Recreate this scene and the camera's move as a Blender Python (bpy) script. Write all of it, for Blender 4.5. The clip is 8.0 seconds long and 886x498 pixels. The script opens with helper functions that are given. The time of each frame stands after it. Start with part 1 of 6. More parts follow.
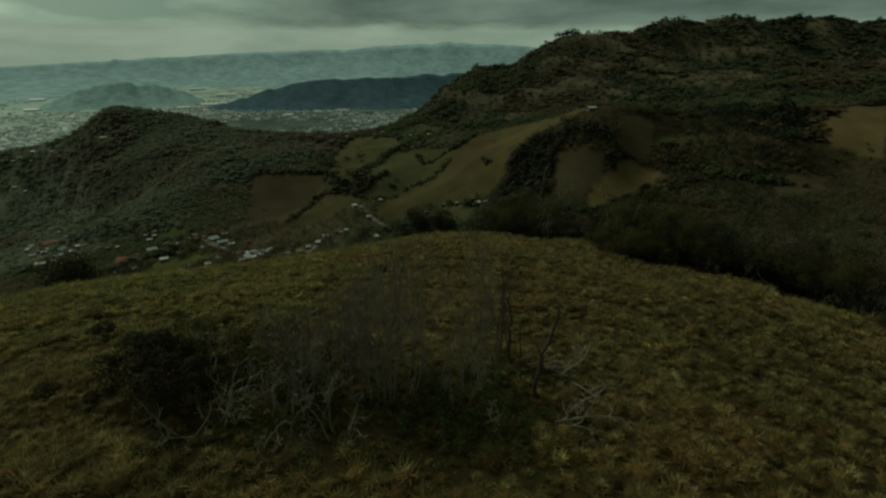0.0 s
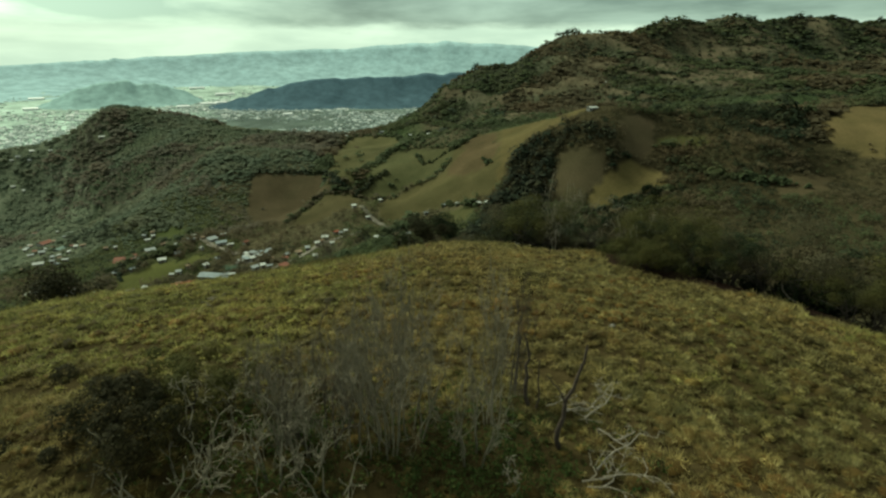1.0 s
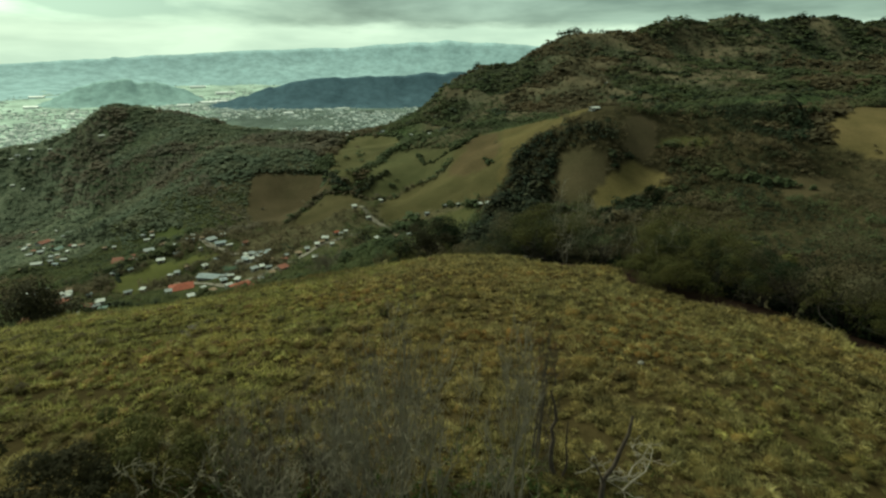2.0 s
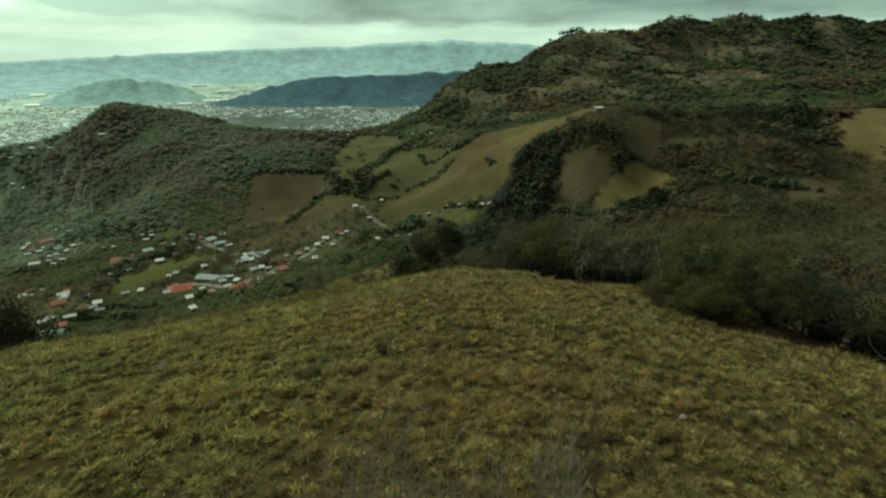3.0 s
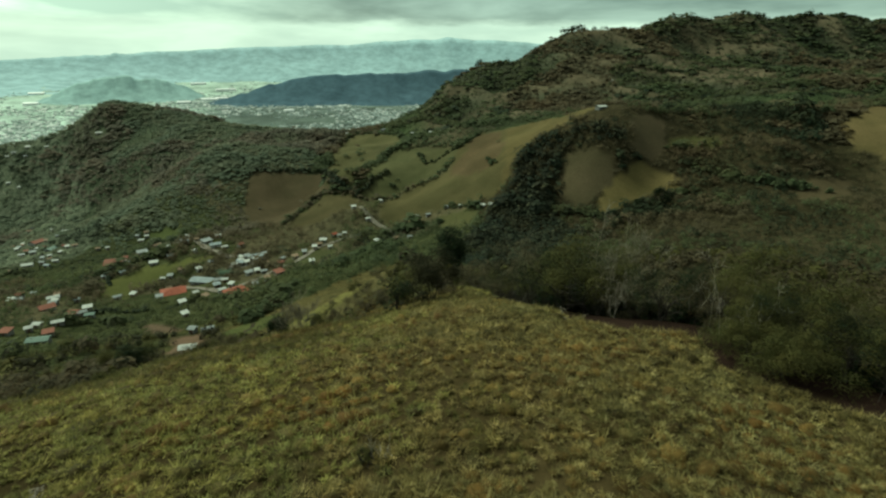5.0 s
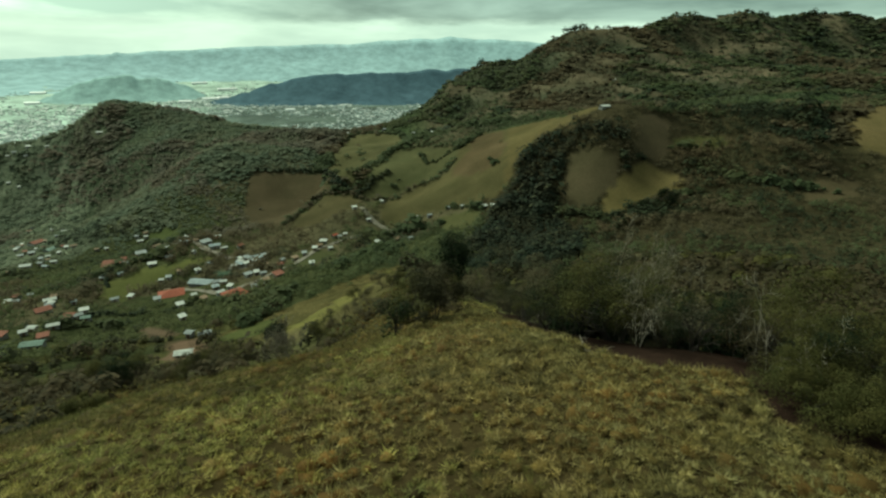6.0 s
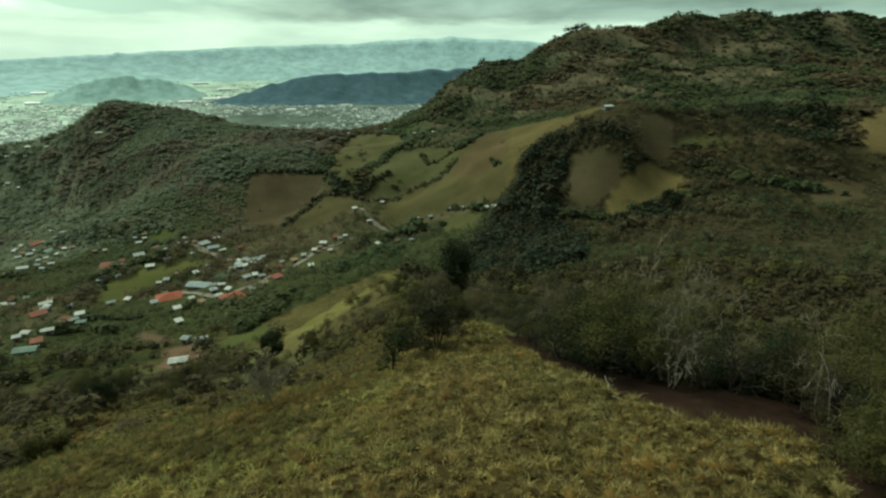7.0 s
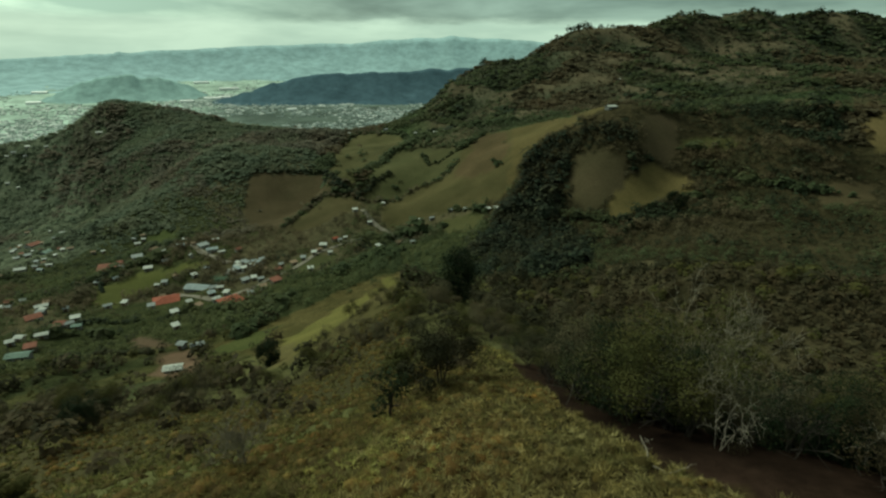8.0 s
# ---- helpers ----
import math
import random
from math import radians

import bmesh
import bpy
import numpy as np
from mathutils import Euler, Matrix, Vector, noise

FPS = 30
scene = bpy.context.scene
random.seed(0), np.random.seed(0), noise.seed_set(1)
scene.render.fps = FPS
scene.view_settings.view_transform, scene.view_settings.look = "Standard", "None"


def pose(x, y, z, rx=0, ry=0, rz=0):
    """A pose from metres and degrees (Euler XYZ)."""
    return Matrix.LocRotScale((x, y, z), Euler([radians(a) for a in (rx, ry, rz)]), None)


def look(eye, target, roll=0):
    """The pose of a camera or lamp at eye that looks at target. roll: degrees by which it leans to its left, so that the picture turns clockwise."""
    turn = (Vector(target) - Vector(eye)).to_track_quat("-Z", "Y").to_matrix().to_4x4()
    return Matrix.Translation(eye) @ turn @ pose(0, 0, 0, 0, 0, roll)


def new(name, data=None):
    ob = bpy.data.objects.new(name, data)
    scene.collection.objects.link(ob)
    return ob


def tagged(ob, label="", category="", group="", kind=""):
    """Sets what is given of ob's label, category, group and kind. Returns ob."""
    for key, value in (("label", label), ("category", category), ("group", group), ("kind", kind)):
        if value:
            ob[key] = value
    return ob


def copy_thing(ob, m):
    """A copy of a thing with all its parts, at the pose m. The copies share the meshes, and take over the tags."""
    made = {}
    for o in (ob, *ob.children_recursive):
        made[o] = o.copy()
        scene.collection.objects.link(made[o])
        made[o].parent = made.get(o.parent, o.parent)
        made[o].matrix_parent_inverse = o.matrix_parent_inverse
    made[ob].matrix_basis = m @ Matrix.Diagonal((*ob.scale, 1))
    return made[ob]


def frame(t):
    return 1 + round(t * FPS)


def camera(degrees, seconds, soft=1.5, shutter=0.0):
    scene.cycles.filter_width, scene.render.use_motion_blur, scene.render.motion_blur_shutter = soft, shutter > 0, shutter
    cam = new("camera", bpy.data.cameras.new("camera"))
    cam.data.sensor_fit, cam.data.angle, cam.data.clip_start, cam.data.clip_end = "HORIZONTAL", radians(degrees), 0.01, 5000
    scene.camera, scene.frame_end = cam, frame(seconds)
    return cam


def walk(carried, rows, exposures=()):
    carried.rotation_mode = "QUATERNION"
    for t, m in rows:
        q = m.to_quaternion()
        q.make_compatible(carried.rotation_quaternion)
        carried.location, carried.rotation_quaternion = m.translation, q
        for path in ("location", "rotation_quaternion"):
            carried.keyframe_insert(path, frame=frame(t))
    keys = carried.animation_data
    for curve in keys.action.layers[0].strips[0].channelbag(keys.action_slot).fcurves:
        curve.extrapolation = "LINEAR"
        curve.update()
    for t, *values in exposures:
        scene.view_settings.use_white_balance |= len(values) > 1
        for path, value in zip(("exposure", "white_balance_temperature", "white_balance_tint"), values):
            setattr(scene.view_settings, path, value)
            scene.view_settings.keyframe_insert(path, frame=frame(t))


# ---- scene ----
cam = camera(80.0, 8.0, soft=2.35, shutter=0.4)

PATH = [
    (0.0, pose(0.00, 0.00, 30.00, 70.00, -0.00, -0.00)),
    (0.5, pose(-0.18, 1.23, 30.03, 69.96, -0.04, -0.00)),
    (1.0, pose(-0.35, 2.63, 30.18, 69.93, -0.07, -0.02)),
    (1.5, pose(-0.52, 4.20, 30.30, 69.90, -0.12, -0.02)),
    (3.0, pose(-0.95, 9.87, 30.31, 69.77, -0.31, 0.24)),
    (3.5, pose(-1.09, 11.81, 30.21, 69.73, -0.33, -0.01)),
    (4.0, pose(-1.20, 13.79, 30.07, 69.66, -0.34, 0.13)),
    (4.5, pose(-1.26, 15.90, 29.84, 69.64, -0.34, 0.18)),
    (6.0, pose(-1.53, 22.47, 29.41, 69.55, -0.34, 0.37)),
    (6.5, pose(-1.63, 24.71, 29.33, 69.54, -0.28, 0.43)),
    (7.0, pose(-1.72, 26.97, 29.30, 69.53, -0.28, 0.45)),
    (7.5, pose(-1.87, 29.34, 29.25, 69.52, -0.30, 0.57)),
    (8.0, pose(-1.96, 31.66, 29.30, 69.48, -0.30, 0.58)),
]
# fade-in at the start, a slight fade at the end, and a green cast
EXPOSURES = [(0.0, -1.3, 6600, -20), (0.1, -0.95, 6600, -20), (0.2, -0.5, 6600, -20), (0.3, 0.0, 6600, -20), (0.4, 0.25, 6600, -20), (0.5, 0.35, 6600, -20), (1.5, 0.33, 6600, -20), (3.0, 0.24, 6350, -22), (3.7, 0.26, 6300, -22), (4.5, 0.35, 6300, -22), (7.6, 0.35, 6300, -22), (8.0, -0.05, 6300, -22)]
walk(cam, PATH, EXPOSURES)

# ---- daylight under broken cloud ----
SUN_AZIMUTH, SUN_HEIGHT = radians(-50), radians(46)
world = bpy.data.worlds.new("overcast_sky")
scene.world = world
world.use_nodes = True
wn = world.node_tree
wn.nodes.clear()


def wnode(kind, **values):
    n = wn.nodes.new(kind)
    for key, value in values.items():
        n.inputs[key].default_value = value
    return n


sky = wn.nodes.new("ShaderNodeTexSky")
sky.sky_type, sky.sun_disc = "NISHITA", False
sky.sun_elevation, sky.sun_rotation = SUN_HEIGHT, SUN_AZIMUTH
sky.air_density, sky.dust_density = 1.0, 3.0
way = wn.nodes.new("ShaderNodeTexCoord")
# flat stratus: noise drawn out sideways
flat = wnode("ShaderNodeMapping", Scale=(1.6, 1.6, 8.0))
wn.links.new(way.outputs["Generated"], flat.inputs["Vector"])
puffs = wnode("ShaderNodeTexNoise", Scale=2.6, Detail=7.0, Roughness=0.52, Distortion=0.2)
wn.links.new(flat.outputs["Vector"], puffs.inputs["Vector"])
tone = wn.nodes.new("ShaderNodeValToRGB")
tone.color_ramp.elements[0].position, tone.color_ramp.elements[0].color = 0.40, (1.8, 2.3, 2.15, 1)
tone.color_ramp.elements[1].position, tone.color_ramp.elements[1].color = 0.64, (4.2, 5.0, 4.6, 1)
wn.links.new(puffs.outputs["Fac"], tone.inputs["Fac"])
# the cloud glows towards the hidden sun
split = wn.nodes.new("ShaderNodeVectorMath")
split.operation = "DOT_PRODUCT"
split.inputs[1].default_value = (math.sin(-0.75), math.cos(-0.75), 0.12)
wn.links.new(way.outputs["Generated"], split.inputs[0])
near_sun = wnode("ShaderNodeMapRange", **{"From Min": 0.84, "From Max": 1.0, "To Min": 0.0, "To Max": 1.0})
wn.links.new(split.outputs["Value"], near_sun.inputs["Value"])
glow = wn.nodes.new("ShaderNodeMix")
glow.data_type = "RGBA"
wn.links.new(near_sun.outputs["Result"], glow.inputs["Factor"])
wn.links.new(tone.outputs["Color"], glow.inputs["A"])
lit = wn.nodes.new("ShaderNodeValToRGB")
lit.color_ramp.elements[0].position, lit.color_ramp.elements[0].color = 0.38, (5.4, 6.7, 6.0, 1)
lit.color_ramp.elements[1].position, lit.color_ramp.elements[1].color = 0.60, (9.8, 11.0, 9.4, 1)
wn.links.new(puffs.outputs["Fac"], lit.inputs["Fac"])
wn.links.new(lit.outputs["Color"], glow.inputs["B"])
# bright gap under the cloud base, just over the skyline
updown = wn.nodes.new("ShaderNodeSeparateXYZ")
wn.links.new(way.outputs["Generated"], updown.inputs["Vector"])
ragged = wnode("ShaderNodeTexNoise", Scale=5.0, Detail=5.0, Roughness=0.6)
wn.links.new(flat.outputs["Vector"], ragged.inputs["Vector"])
edge = wnode("ShaderNodeMath")
edge.operation = "MULTIPLY_ADD"
edge.inputs[1].default_value = 0.03
wn.links.new(ragged.outputs["Fac"], edge.inputs[0])
wn.links.new(updown.outputs["Z"], edge.inputs[2])
gap = wnode("ShaderNodeMapRange", **{"From Min": 0.055, "From Max": 0.072, "To Min": 1.0, "To Max": 0.0})
gap.interpolation_type = "SMOOTHSTEP"
wn.links.new(edge.outputs["Value"], gap.inputs["Value"])
band = wn.nodes.new("ShaderNodeMix")
band.data_type = "RGBA"
wn.links.new(gap.outputs["Result"], band.inputs["Factor"])
wn.links.new(glow.outputs["Result"], band.inputs["A"])
veil = wn.nodes.new("ShaderNodeValToRGB")
veil.color_ramp.elements[0].position, veil.color_ramp.elements[0].color = 0.40, (6.0, 6.9, 6.2, 1)
veil.color_ramp.elements[1].position, veil.color_ramp.elements[1].color = 0.60, (8.0, 8.8, 7.8, 1)
wn.links.new(puffs.outputs["Fac"], veil.inputs["Fac"])
wn.links.new(veil.outputs["Color"], band.inputs["B"])
# overhead the cloud is a neutral, brighter white
lift_ = wnode("ShaderNodeMapRange", **{"From Min": 0.12, "From Max": 0.45, "To Min": 0.0, "To Max": 1.0})
wn.links.new(updown.outputs["Z"], lift_.inputs["Value"])
dome = wn.nodes.new("ShaderNodeMix")
dome.data_type = "RGBA"
wn.links.new(lift_.outputs["Result"], dome.inputs["Factor"])
wn.links.new(band.outputs["Result"], dome.inputs["A"])
dome.inputs["B"].default_value = (3.5, 3.4, 3.1, 1)
cover = wnode("ShaderNodeMix")
cover.data_type = "RGBA"
cover.inputs["Factor"].default_value = 0.85
wn.links.new(sky.outputs["Color"], cover.inputs["A"])
wn.links.new(dome.outputs["Result"], cover.inputs["B"])
lamp = wnode("ShaderNodeBackground", Strength=0.10)
wn.links.new(cover.outputs["Result"], lamp.inputs["Color"])
out = wn.nodes.new("ShaderNodeOutputWorld")
wn.links.new(lamp.outputs["Background"], out.inputs["Surface"])

sun = new("sun", bpy.data.lights.new("sun", "SUN"))
sun.data.energy, sun.data.angle, sun.data.color = 3.0, radians(20), (1.0, 0.92, 0.81)
sun.matrix_world = look((300 * math.sin(SUN_AZIMUTH) * math.cos(SUN_HEIGHT), 300 * math.cos(SUN_AZIMUTH) * math.cos(SUN_HEIGHT), 300 * math.sin(SUN_HEIGHT)), (0, 0, 0))


# ---- materials ----
def material(name, rough_=0.9, spec=0.2):
    m = bpy.data.materials.new(name)
    m.use_nodes = True
    b = m.node_tree.nodes["Principled BSDF"]
    b.inputs["Roughness"].default_value = rough_
    b.inputs["Specular IOR Level"].default_value = spec
    return m, m.node_tree, b


def node(tree, kind, **values):
    n = tree.nodes.new(kind)
    for key, value in values.items():
        n.inputs[key].default_value = value
    return n


def ramp(tree, source, stops):
    r = tree.nodes.new("ShaderNodeValToRGB")
    while len(r.color_ramp.elements) < len(stops):
        r.color_ramp.elements.new(0.5)
    for e, (p, c) in zip(r.color_ramp.elements, stops):
        e.position, e.color = p, (*c, 1)
    tree.links.new(source, r.inputs["Fac"])
    return r.outputs["Color"]


def mixed(tree, a, b, factor, blend="MIX"):
    m = tree.nodes.new("ShaderNodeMix")
    m.data_type, m.blend_type = "RGBA", blend
    for socket, v in (("A", a), ("B", b), ("Factor", factor)):
        if isinstance(v, bpy.types.NodeSocket):
            tree.links.new(v, m.inputs[socket])
        elif socket == "Factor":
            m.inputs[socket].default_value = v
        else:
            m.inputs[socket].default_value = (*v, 1)
    return m.outputs["Result"]


def place(tree):
    return tree.nodes.new("ShaderNodeTexCoord").outputs["Object"]


def noise_of(tree, scale, detail=4.0, rough_=0.6, vector=None):
    n = node(tree, "ShaderNodeTexNoise", Scale=scale, Detail=detail, Roughness=rough_)
    tree.links.new(vector if vector else place(tree), n.inputs["Vector"])
    return n.outputs["Fac"]


def bump(tree, b, source, strength, distance):
    n = node(tree, "ShaderNodeBump", Strength=strength, Distance=distance)
    tree.links.new(source, n.inputs["Height"])
    tree.links.new(n.outputs["Normal"], b.inputs["Normal"])


def ground_material():
    m, t, b = material("soil_and_grass", 1.0, 0.02)
    base = t.nodes.new("ShaderNodeAttribute")
    base.attribute_name = "cover"
    fine = ramp(t, noise_of(t, 1.3, 5.0, 0.7), [(0.3, (0.55, 0.55, 0.5)), (0.7, (1.35, 1.35, 1.3))])
    wide = ramp(t, noise_of(t, 0.035, 6.0, 0.6), [(0.32, (0.72, 0.76, 0.7)), (0.68, (1.25, 1.2, 1.2))])
    c = mixed(t, base.outputs["Color"], fine, 0.8, "MULTIPLY")
    c = mixed(t, c, wide, 0.8, "MULTIPLY")
    t.links.new(c, b.inputs["Base Color"])
    # crowns of the closed woods, where the cover is woodland
    cells = node(t, "ShaderNodeTexVoronoi", Scale=0.19, Randomness=1.0)
    t.links.new(place(t), cells.inputs["Vector"])
    leafy_ = noise_of(t, 0.8, 4.0, 0.7)
    dome = node(t, "ShaderNodeMath")
    dome.operation = "MULTIPLY_ADD"
    dome.inputs[1].default_value = -1.0
    t.links.new(cells.outputs["Distance"], dome.inputs[0])
    t.links.new(leafy_, dome.inputs[2])
    wooded = node(t, "ShaderNodeMath")
    wooded.operation = "MULTIPLY"
    t.links.new(base.outputs["Alpha"], wooded.inputs[0])
    t.links.new(dome.outputs["Value"], wooded.inputs[1])
    crown = node(t, "ShaderNodeBump", Strength=0.9, Distance=3.5)
    t.links.new(wooded.outputs["Value"], crown.inputs["Height"])
    turf = node(t, "ShaderNodeBump", Strength=0.6, Distance=0.25)
    t.links.new(noise_of(t, 2.2, 5.0, 0.7), turf.inputs["Height"])
    t.links.new(crown.outputs["Normal"], turf.inputs["Normal"])
    t.links.new(turf.outputs["Normal"], b.inputs["Normal"])
    tint = ramp(t, cells.outputs["Color"], [(0.0, (0.7, 0.75, 0.7)), (1.0, (1.3, 1.25, 1.2))])
    t.links.new(mixed(t, c, mixed(t, c, tint, 1.0, "MULTIPLY"), base.outputs["Alpha"]), b.inputs["Base Color"])
    return m


def foliage_material(name, stops, per="ISLAND", patch=0.02, thin=0.0, through_=0.0, grain_=3.0, rich=0.0, dry_=((0.85, 1.0, 0.9), (1.5, 1.15, 0.85)), tufted=False):
    """Leaves: hue by piece, patches of drier growth, and fine mottling."""
    m, t, b = material(name, 0.8, 0.08)
    if per == "ISLAND":
        r = t.nodes.new("ShaderNodeNewGeometry").outputs["Random Per Island"]
    else:
        r = t.nodes.new("ShaderNodeObjectInfo").outputs["Random"]
    c = ramp(t, r, stops)
    grain = ramp(t, noise_of(t, grain_, 4.0, 0.7), [(0.3 + 0.08 * rich, (0.5 - 0.3 * rich, 0.52 - 0.3 * rich, 0.5 - 0.3 * rich)), (0.7 - 0.08 * rich, (1.4, 1.35, 1.3))])
    c = mixed(t, c, grain, 0.8, "MULTIPLY")
    dry = ramp(t, noise_of(t, patch, 3.0), [(0.4, dry_[0]), (0.65, dry_[1])])
    c = mixed(t, c, dry, 0.8, "MULTIPLY")
    if tufted:
        # each tuft weathers to a tone of its own
        own = t.nodes.new("ShaderNodeAttribute")
        own.attribute_name = "cover"
        c = mixed(t, c, own.outputs["Color"], 1.0, "MULTIPLY")
    t.links.new(c, b.inputs["Base Color"])
    if thin:
        bump(t, b, noise_of(t, 1.6, 5.0, 0.75), 1.0, thin)
    if through_:
        # light passes through the blades and leaves
        glow_ = t.nodes.new("ShaderNodeBsdfTranslucent")
        both = node(t, "ShaderNodeMixShader", Fac=through_)
        t.links.new(c, glow_.inputs["Color"])
        t.links.new(b.outputs["BSDF"], both.inputs[1])
        t.links.new(glow_.outputs["BSDF"], both.inputs[2])
        t.links.new(both.outputs["Shader"], t.nodes["Material Output"].inputs["Surface"])
    return m


def plain_material(name, colour, rough_=0.8, vary=0.35, scale=2.0, spec=0.3, metal=0.0):
    m, t, b = material(name, rough_, spec)
    b.inputs["Metallic"].default_value = metal
    lo, hi = [max(0, v * (1 - vary)) for v in colour], [min(1, v * (1 + vary)) for v in colour]
    t.links.new(ramp(t, noise_of(t, scale, 5.0, 0.7), [(0.3, lo), (0.7, hi)]), b.inputs["Base Color"])
    return m


GROUND = ground_material()
WOODS = foliage_material("woodland_leaves", [(0.0, (0.069, 0.088, 0.045)), (0.5, (0.084, 0.102, 0.055)), (1.0, (0.106, 0.120, 0.068))], grain_=0.15, rich=-0.6, through_=0.5, dry_=((0.92, 1.0, 0.94), (1.15, 1.05, 0.92)))
DRY_WOODS = foliage_material("dry_woodland", [(0.0, (0.094, 0.079, 0.051)), (0.5, (0.108, 0.091, 0.059)), (1.0, (0.124, 0.105, 0.069))], grain_=0.15, rich=-0.6, through_=0.5, dry_=((0.92, 1.0, 0.94), (1.15, 1.05, 0.92)))
VALLEY_WOODS = foliage_material("valley_broadleaf", [(0.0, (0.078, 0.096, 0.044)), (0.5, (0.100, 0.118, 0.058)), (1.0, (0.135, 0.148, 0.078))], grain_=0.15, rich=-0.6, through_=0.5, dry_=((0.92, 1.0, 0.94), (1.15, 1.05, 0.92)))
# western hill leaves: paler and greyer, distance haze painted into the colour
HAZY_SCRUB = foliage_material("hazy_grey_brown_scrub", [(0.0, (0.120, 0.112, 0.088)), (1.0, (0.160, 0.148, 0.118))], grain_=0.15, rich=-0.6, through_=0.5, dry_=((0.92, 1.0, 0.94), (1.15, 1.05, 0.92)))
HAZY_WOODS = foliage_material("hazy_grey_green_woods", [(0.0, (0.122, 0.146, 0.102)), (1.0, (0.164, 0.186, 0.136))], grain_=0.1, rich=-0.6, through_=0.5, dry_=((0.92, 1.0, 0.94), (1.15, 1.05, 0.92)))
GROVE_LEAVES = foliage_material("grove_leaves", [(0.0, (0.009, 0.013, 0.009)), (0.6, (0.022, 0.028, 0.019)), (1.0, (0.040, 0.048, 0.031))], patch=0.06, grain_=0.22, through_=0.1)
DARK_WOODS = foliage_material("dark_conifer_leaves", [(0.0, (0.016, 0.023, 0.014)), (1.0, (0.038, 0.047, 0.028))], grain_=0.22, through_=0.1)
GRASS = foliage_material("dry_grass", [(0.0, (0.114, 0.095, 0.035)), (0.45, (0.206, 0.172, 0.066)), (1.0, (0.365, 0.310, 0.148))], patch=0.09, through_=0.3, grain_=1.3, rich=0.45, dry_=((0.90, 0.98, 0.94), (1.08, 1.03, 0.97)), tufted=True)

BROWN_GRASS = foliage_material("withered_brown_grass", [(0.0, (0.086, 0.075, 0.027)), (0.5, (0.128, 0.113, 0.041)), (1.0, (0.186, 0.163, 0.062))], patch=0.15, through_=0.3, grain_=2.0, rich=0.1, dry_=((0.9, 0.98, 0.94), (1.12, 1.04, 0.96)), tufted=True)
# brown thatch, kept dark to stand in for shade between the tufts
SHADE_THATCH = foliage_material("shade_dark_thatch", [(0.0, (0.040, 0.029, 0.010)), (0.5, (0.062, 0.045, 0.016)), (1.0, (0.092, 0.068, 0.025))], patch=0.15, grain_=2.0, rich=0.1, tufted=True)
GREEN_GRASS = foliage_material("green_grass", [(0.0, (0.140, 0.132, 0.042)), (0.5, (0.236, 0.220, 0.072)), (1.0, (0.390, 0.355, 0.135))], patch=0.2, through_=0.3, grain_=2.0, rich=0.1, dry_=((0.9, 0.98, 0.94), (1.12, 1.04, 0.96)), tufted=True)

SLOPE_GRASS = foliage_material("rank_slope_grass", [(0.0, (0.078, 0.078, 0.026)), (0.5, (0.124, 0.122, 0.041)), (1.0, (0.196, 0.188, 0.070))], patch=0.2, through_=0.3, grain_=2.0, rich=0.1, dry_=((0.9, 0.98, 0.94), (1.12, 1.04, 0.96)), tufted=True)
SHORT_DARK_GRASS = foliage_material("short_dark_green_grass", [(0.0, (0.046, 0.050, 0.018)), (0.5, (0.068, 0.072, 0.026)), (1.0, (0.110, 0.110, 0.042))], patch=0.3, through_=0.3, grain_=2.0, rich=0.1, dry_=((0.9, 0.98, 0.94), (1.2, 1.04, 0.96)), tufted=True)

# ---- the lie of the land ----
# ridge, slope and valley lines of the country, as (x, y, z) along each line
LINES = []
# the grassy spur
LINES.append([(0, -45, 20.5), (0, 0, 19), (-1, 18, 17.8), (-1, 29, 17.1), (0, 35, 16.5), (1, 42, 15.2), (1, 48, 13.7), (0, 55, 11.3), (-1, 62, 8.4), (-2, 72, 4.2), (-2, 92, -4), (-6, 120, -15), (-13, 152, -26)])
LINES.append([(-30, -30, 18.5), (-22, 0, 19), (-15, 26, 17.7), (-13, 33, 16.1), (-11, 40, 14.6), (-10, 46, 13.0), (-11, 52, 10.6), (-7.5, 60, 6.9), (-11, 66, 2.6), (-12, 78, -5)])
LINES.append([(-36, 24, 14.3), (-24.5, 35, 14.6), (-23.5, 42, 11.8), (-19, 47.5, 10.6), (-20, 54, 6.8), (-25, 62, 0.5), (-34, 66, -6), (-49, 78, -13), (-46, 93, -20), (-76, 107, -32)])
LINES.append([(16, -30, 18), (13, 10, 17.3), (15, 22, 16.7), (16, 30, 16.2), (14.5, 38, 15.0), (14.5, 44.5, 14.0), (9.5, 47, 13.7), (7, 53, 11.8), (5, 62, 8)])
LINES.append([(32, 5, 15.5), (30, 25, 14.4), (24, 38, 13.4), (19.5, 46, 12.7), (17.5, 50, 12.0), (14.5, 53, 11.1), (13, 62, 6), (9, 78, 0), (8, 100, -10)])
# the gullies beside it
LINES.append([(60, 20, 2), (55, 60, -8), (40, 90, -18), (36, 130, -34), (38, 200, -53), (38, 262, -62), (20, 330, -74)])
LINES.append([(130, 60, -10), (105, 148, -33), (90, 160, -29), (77, 176, -33), (72, 230, -51), (76, 303, -69)])
LINES.append([(-24, 107, -23), (-26, 133, -29), (-36, 151, -40), (-46, 141, -43), (-70, 186, -63)])
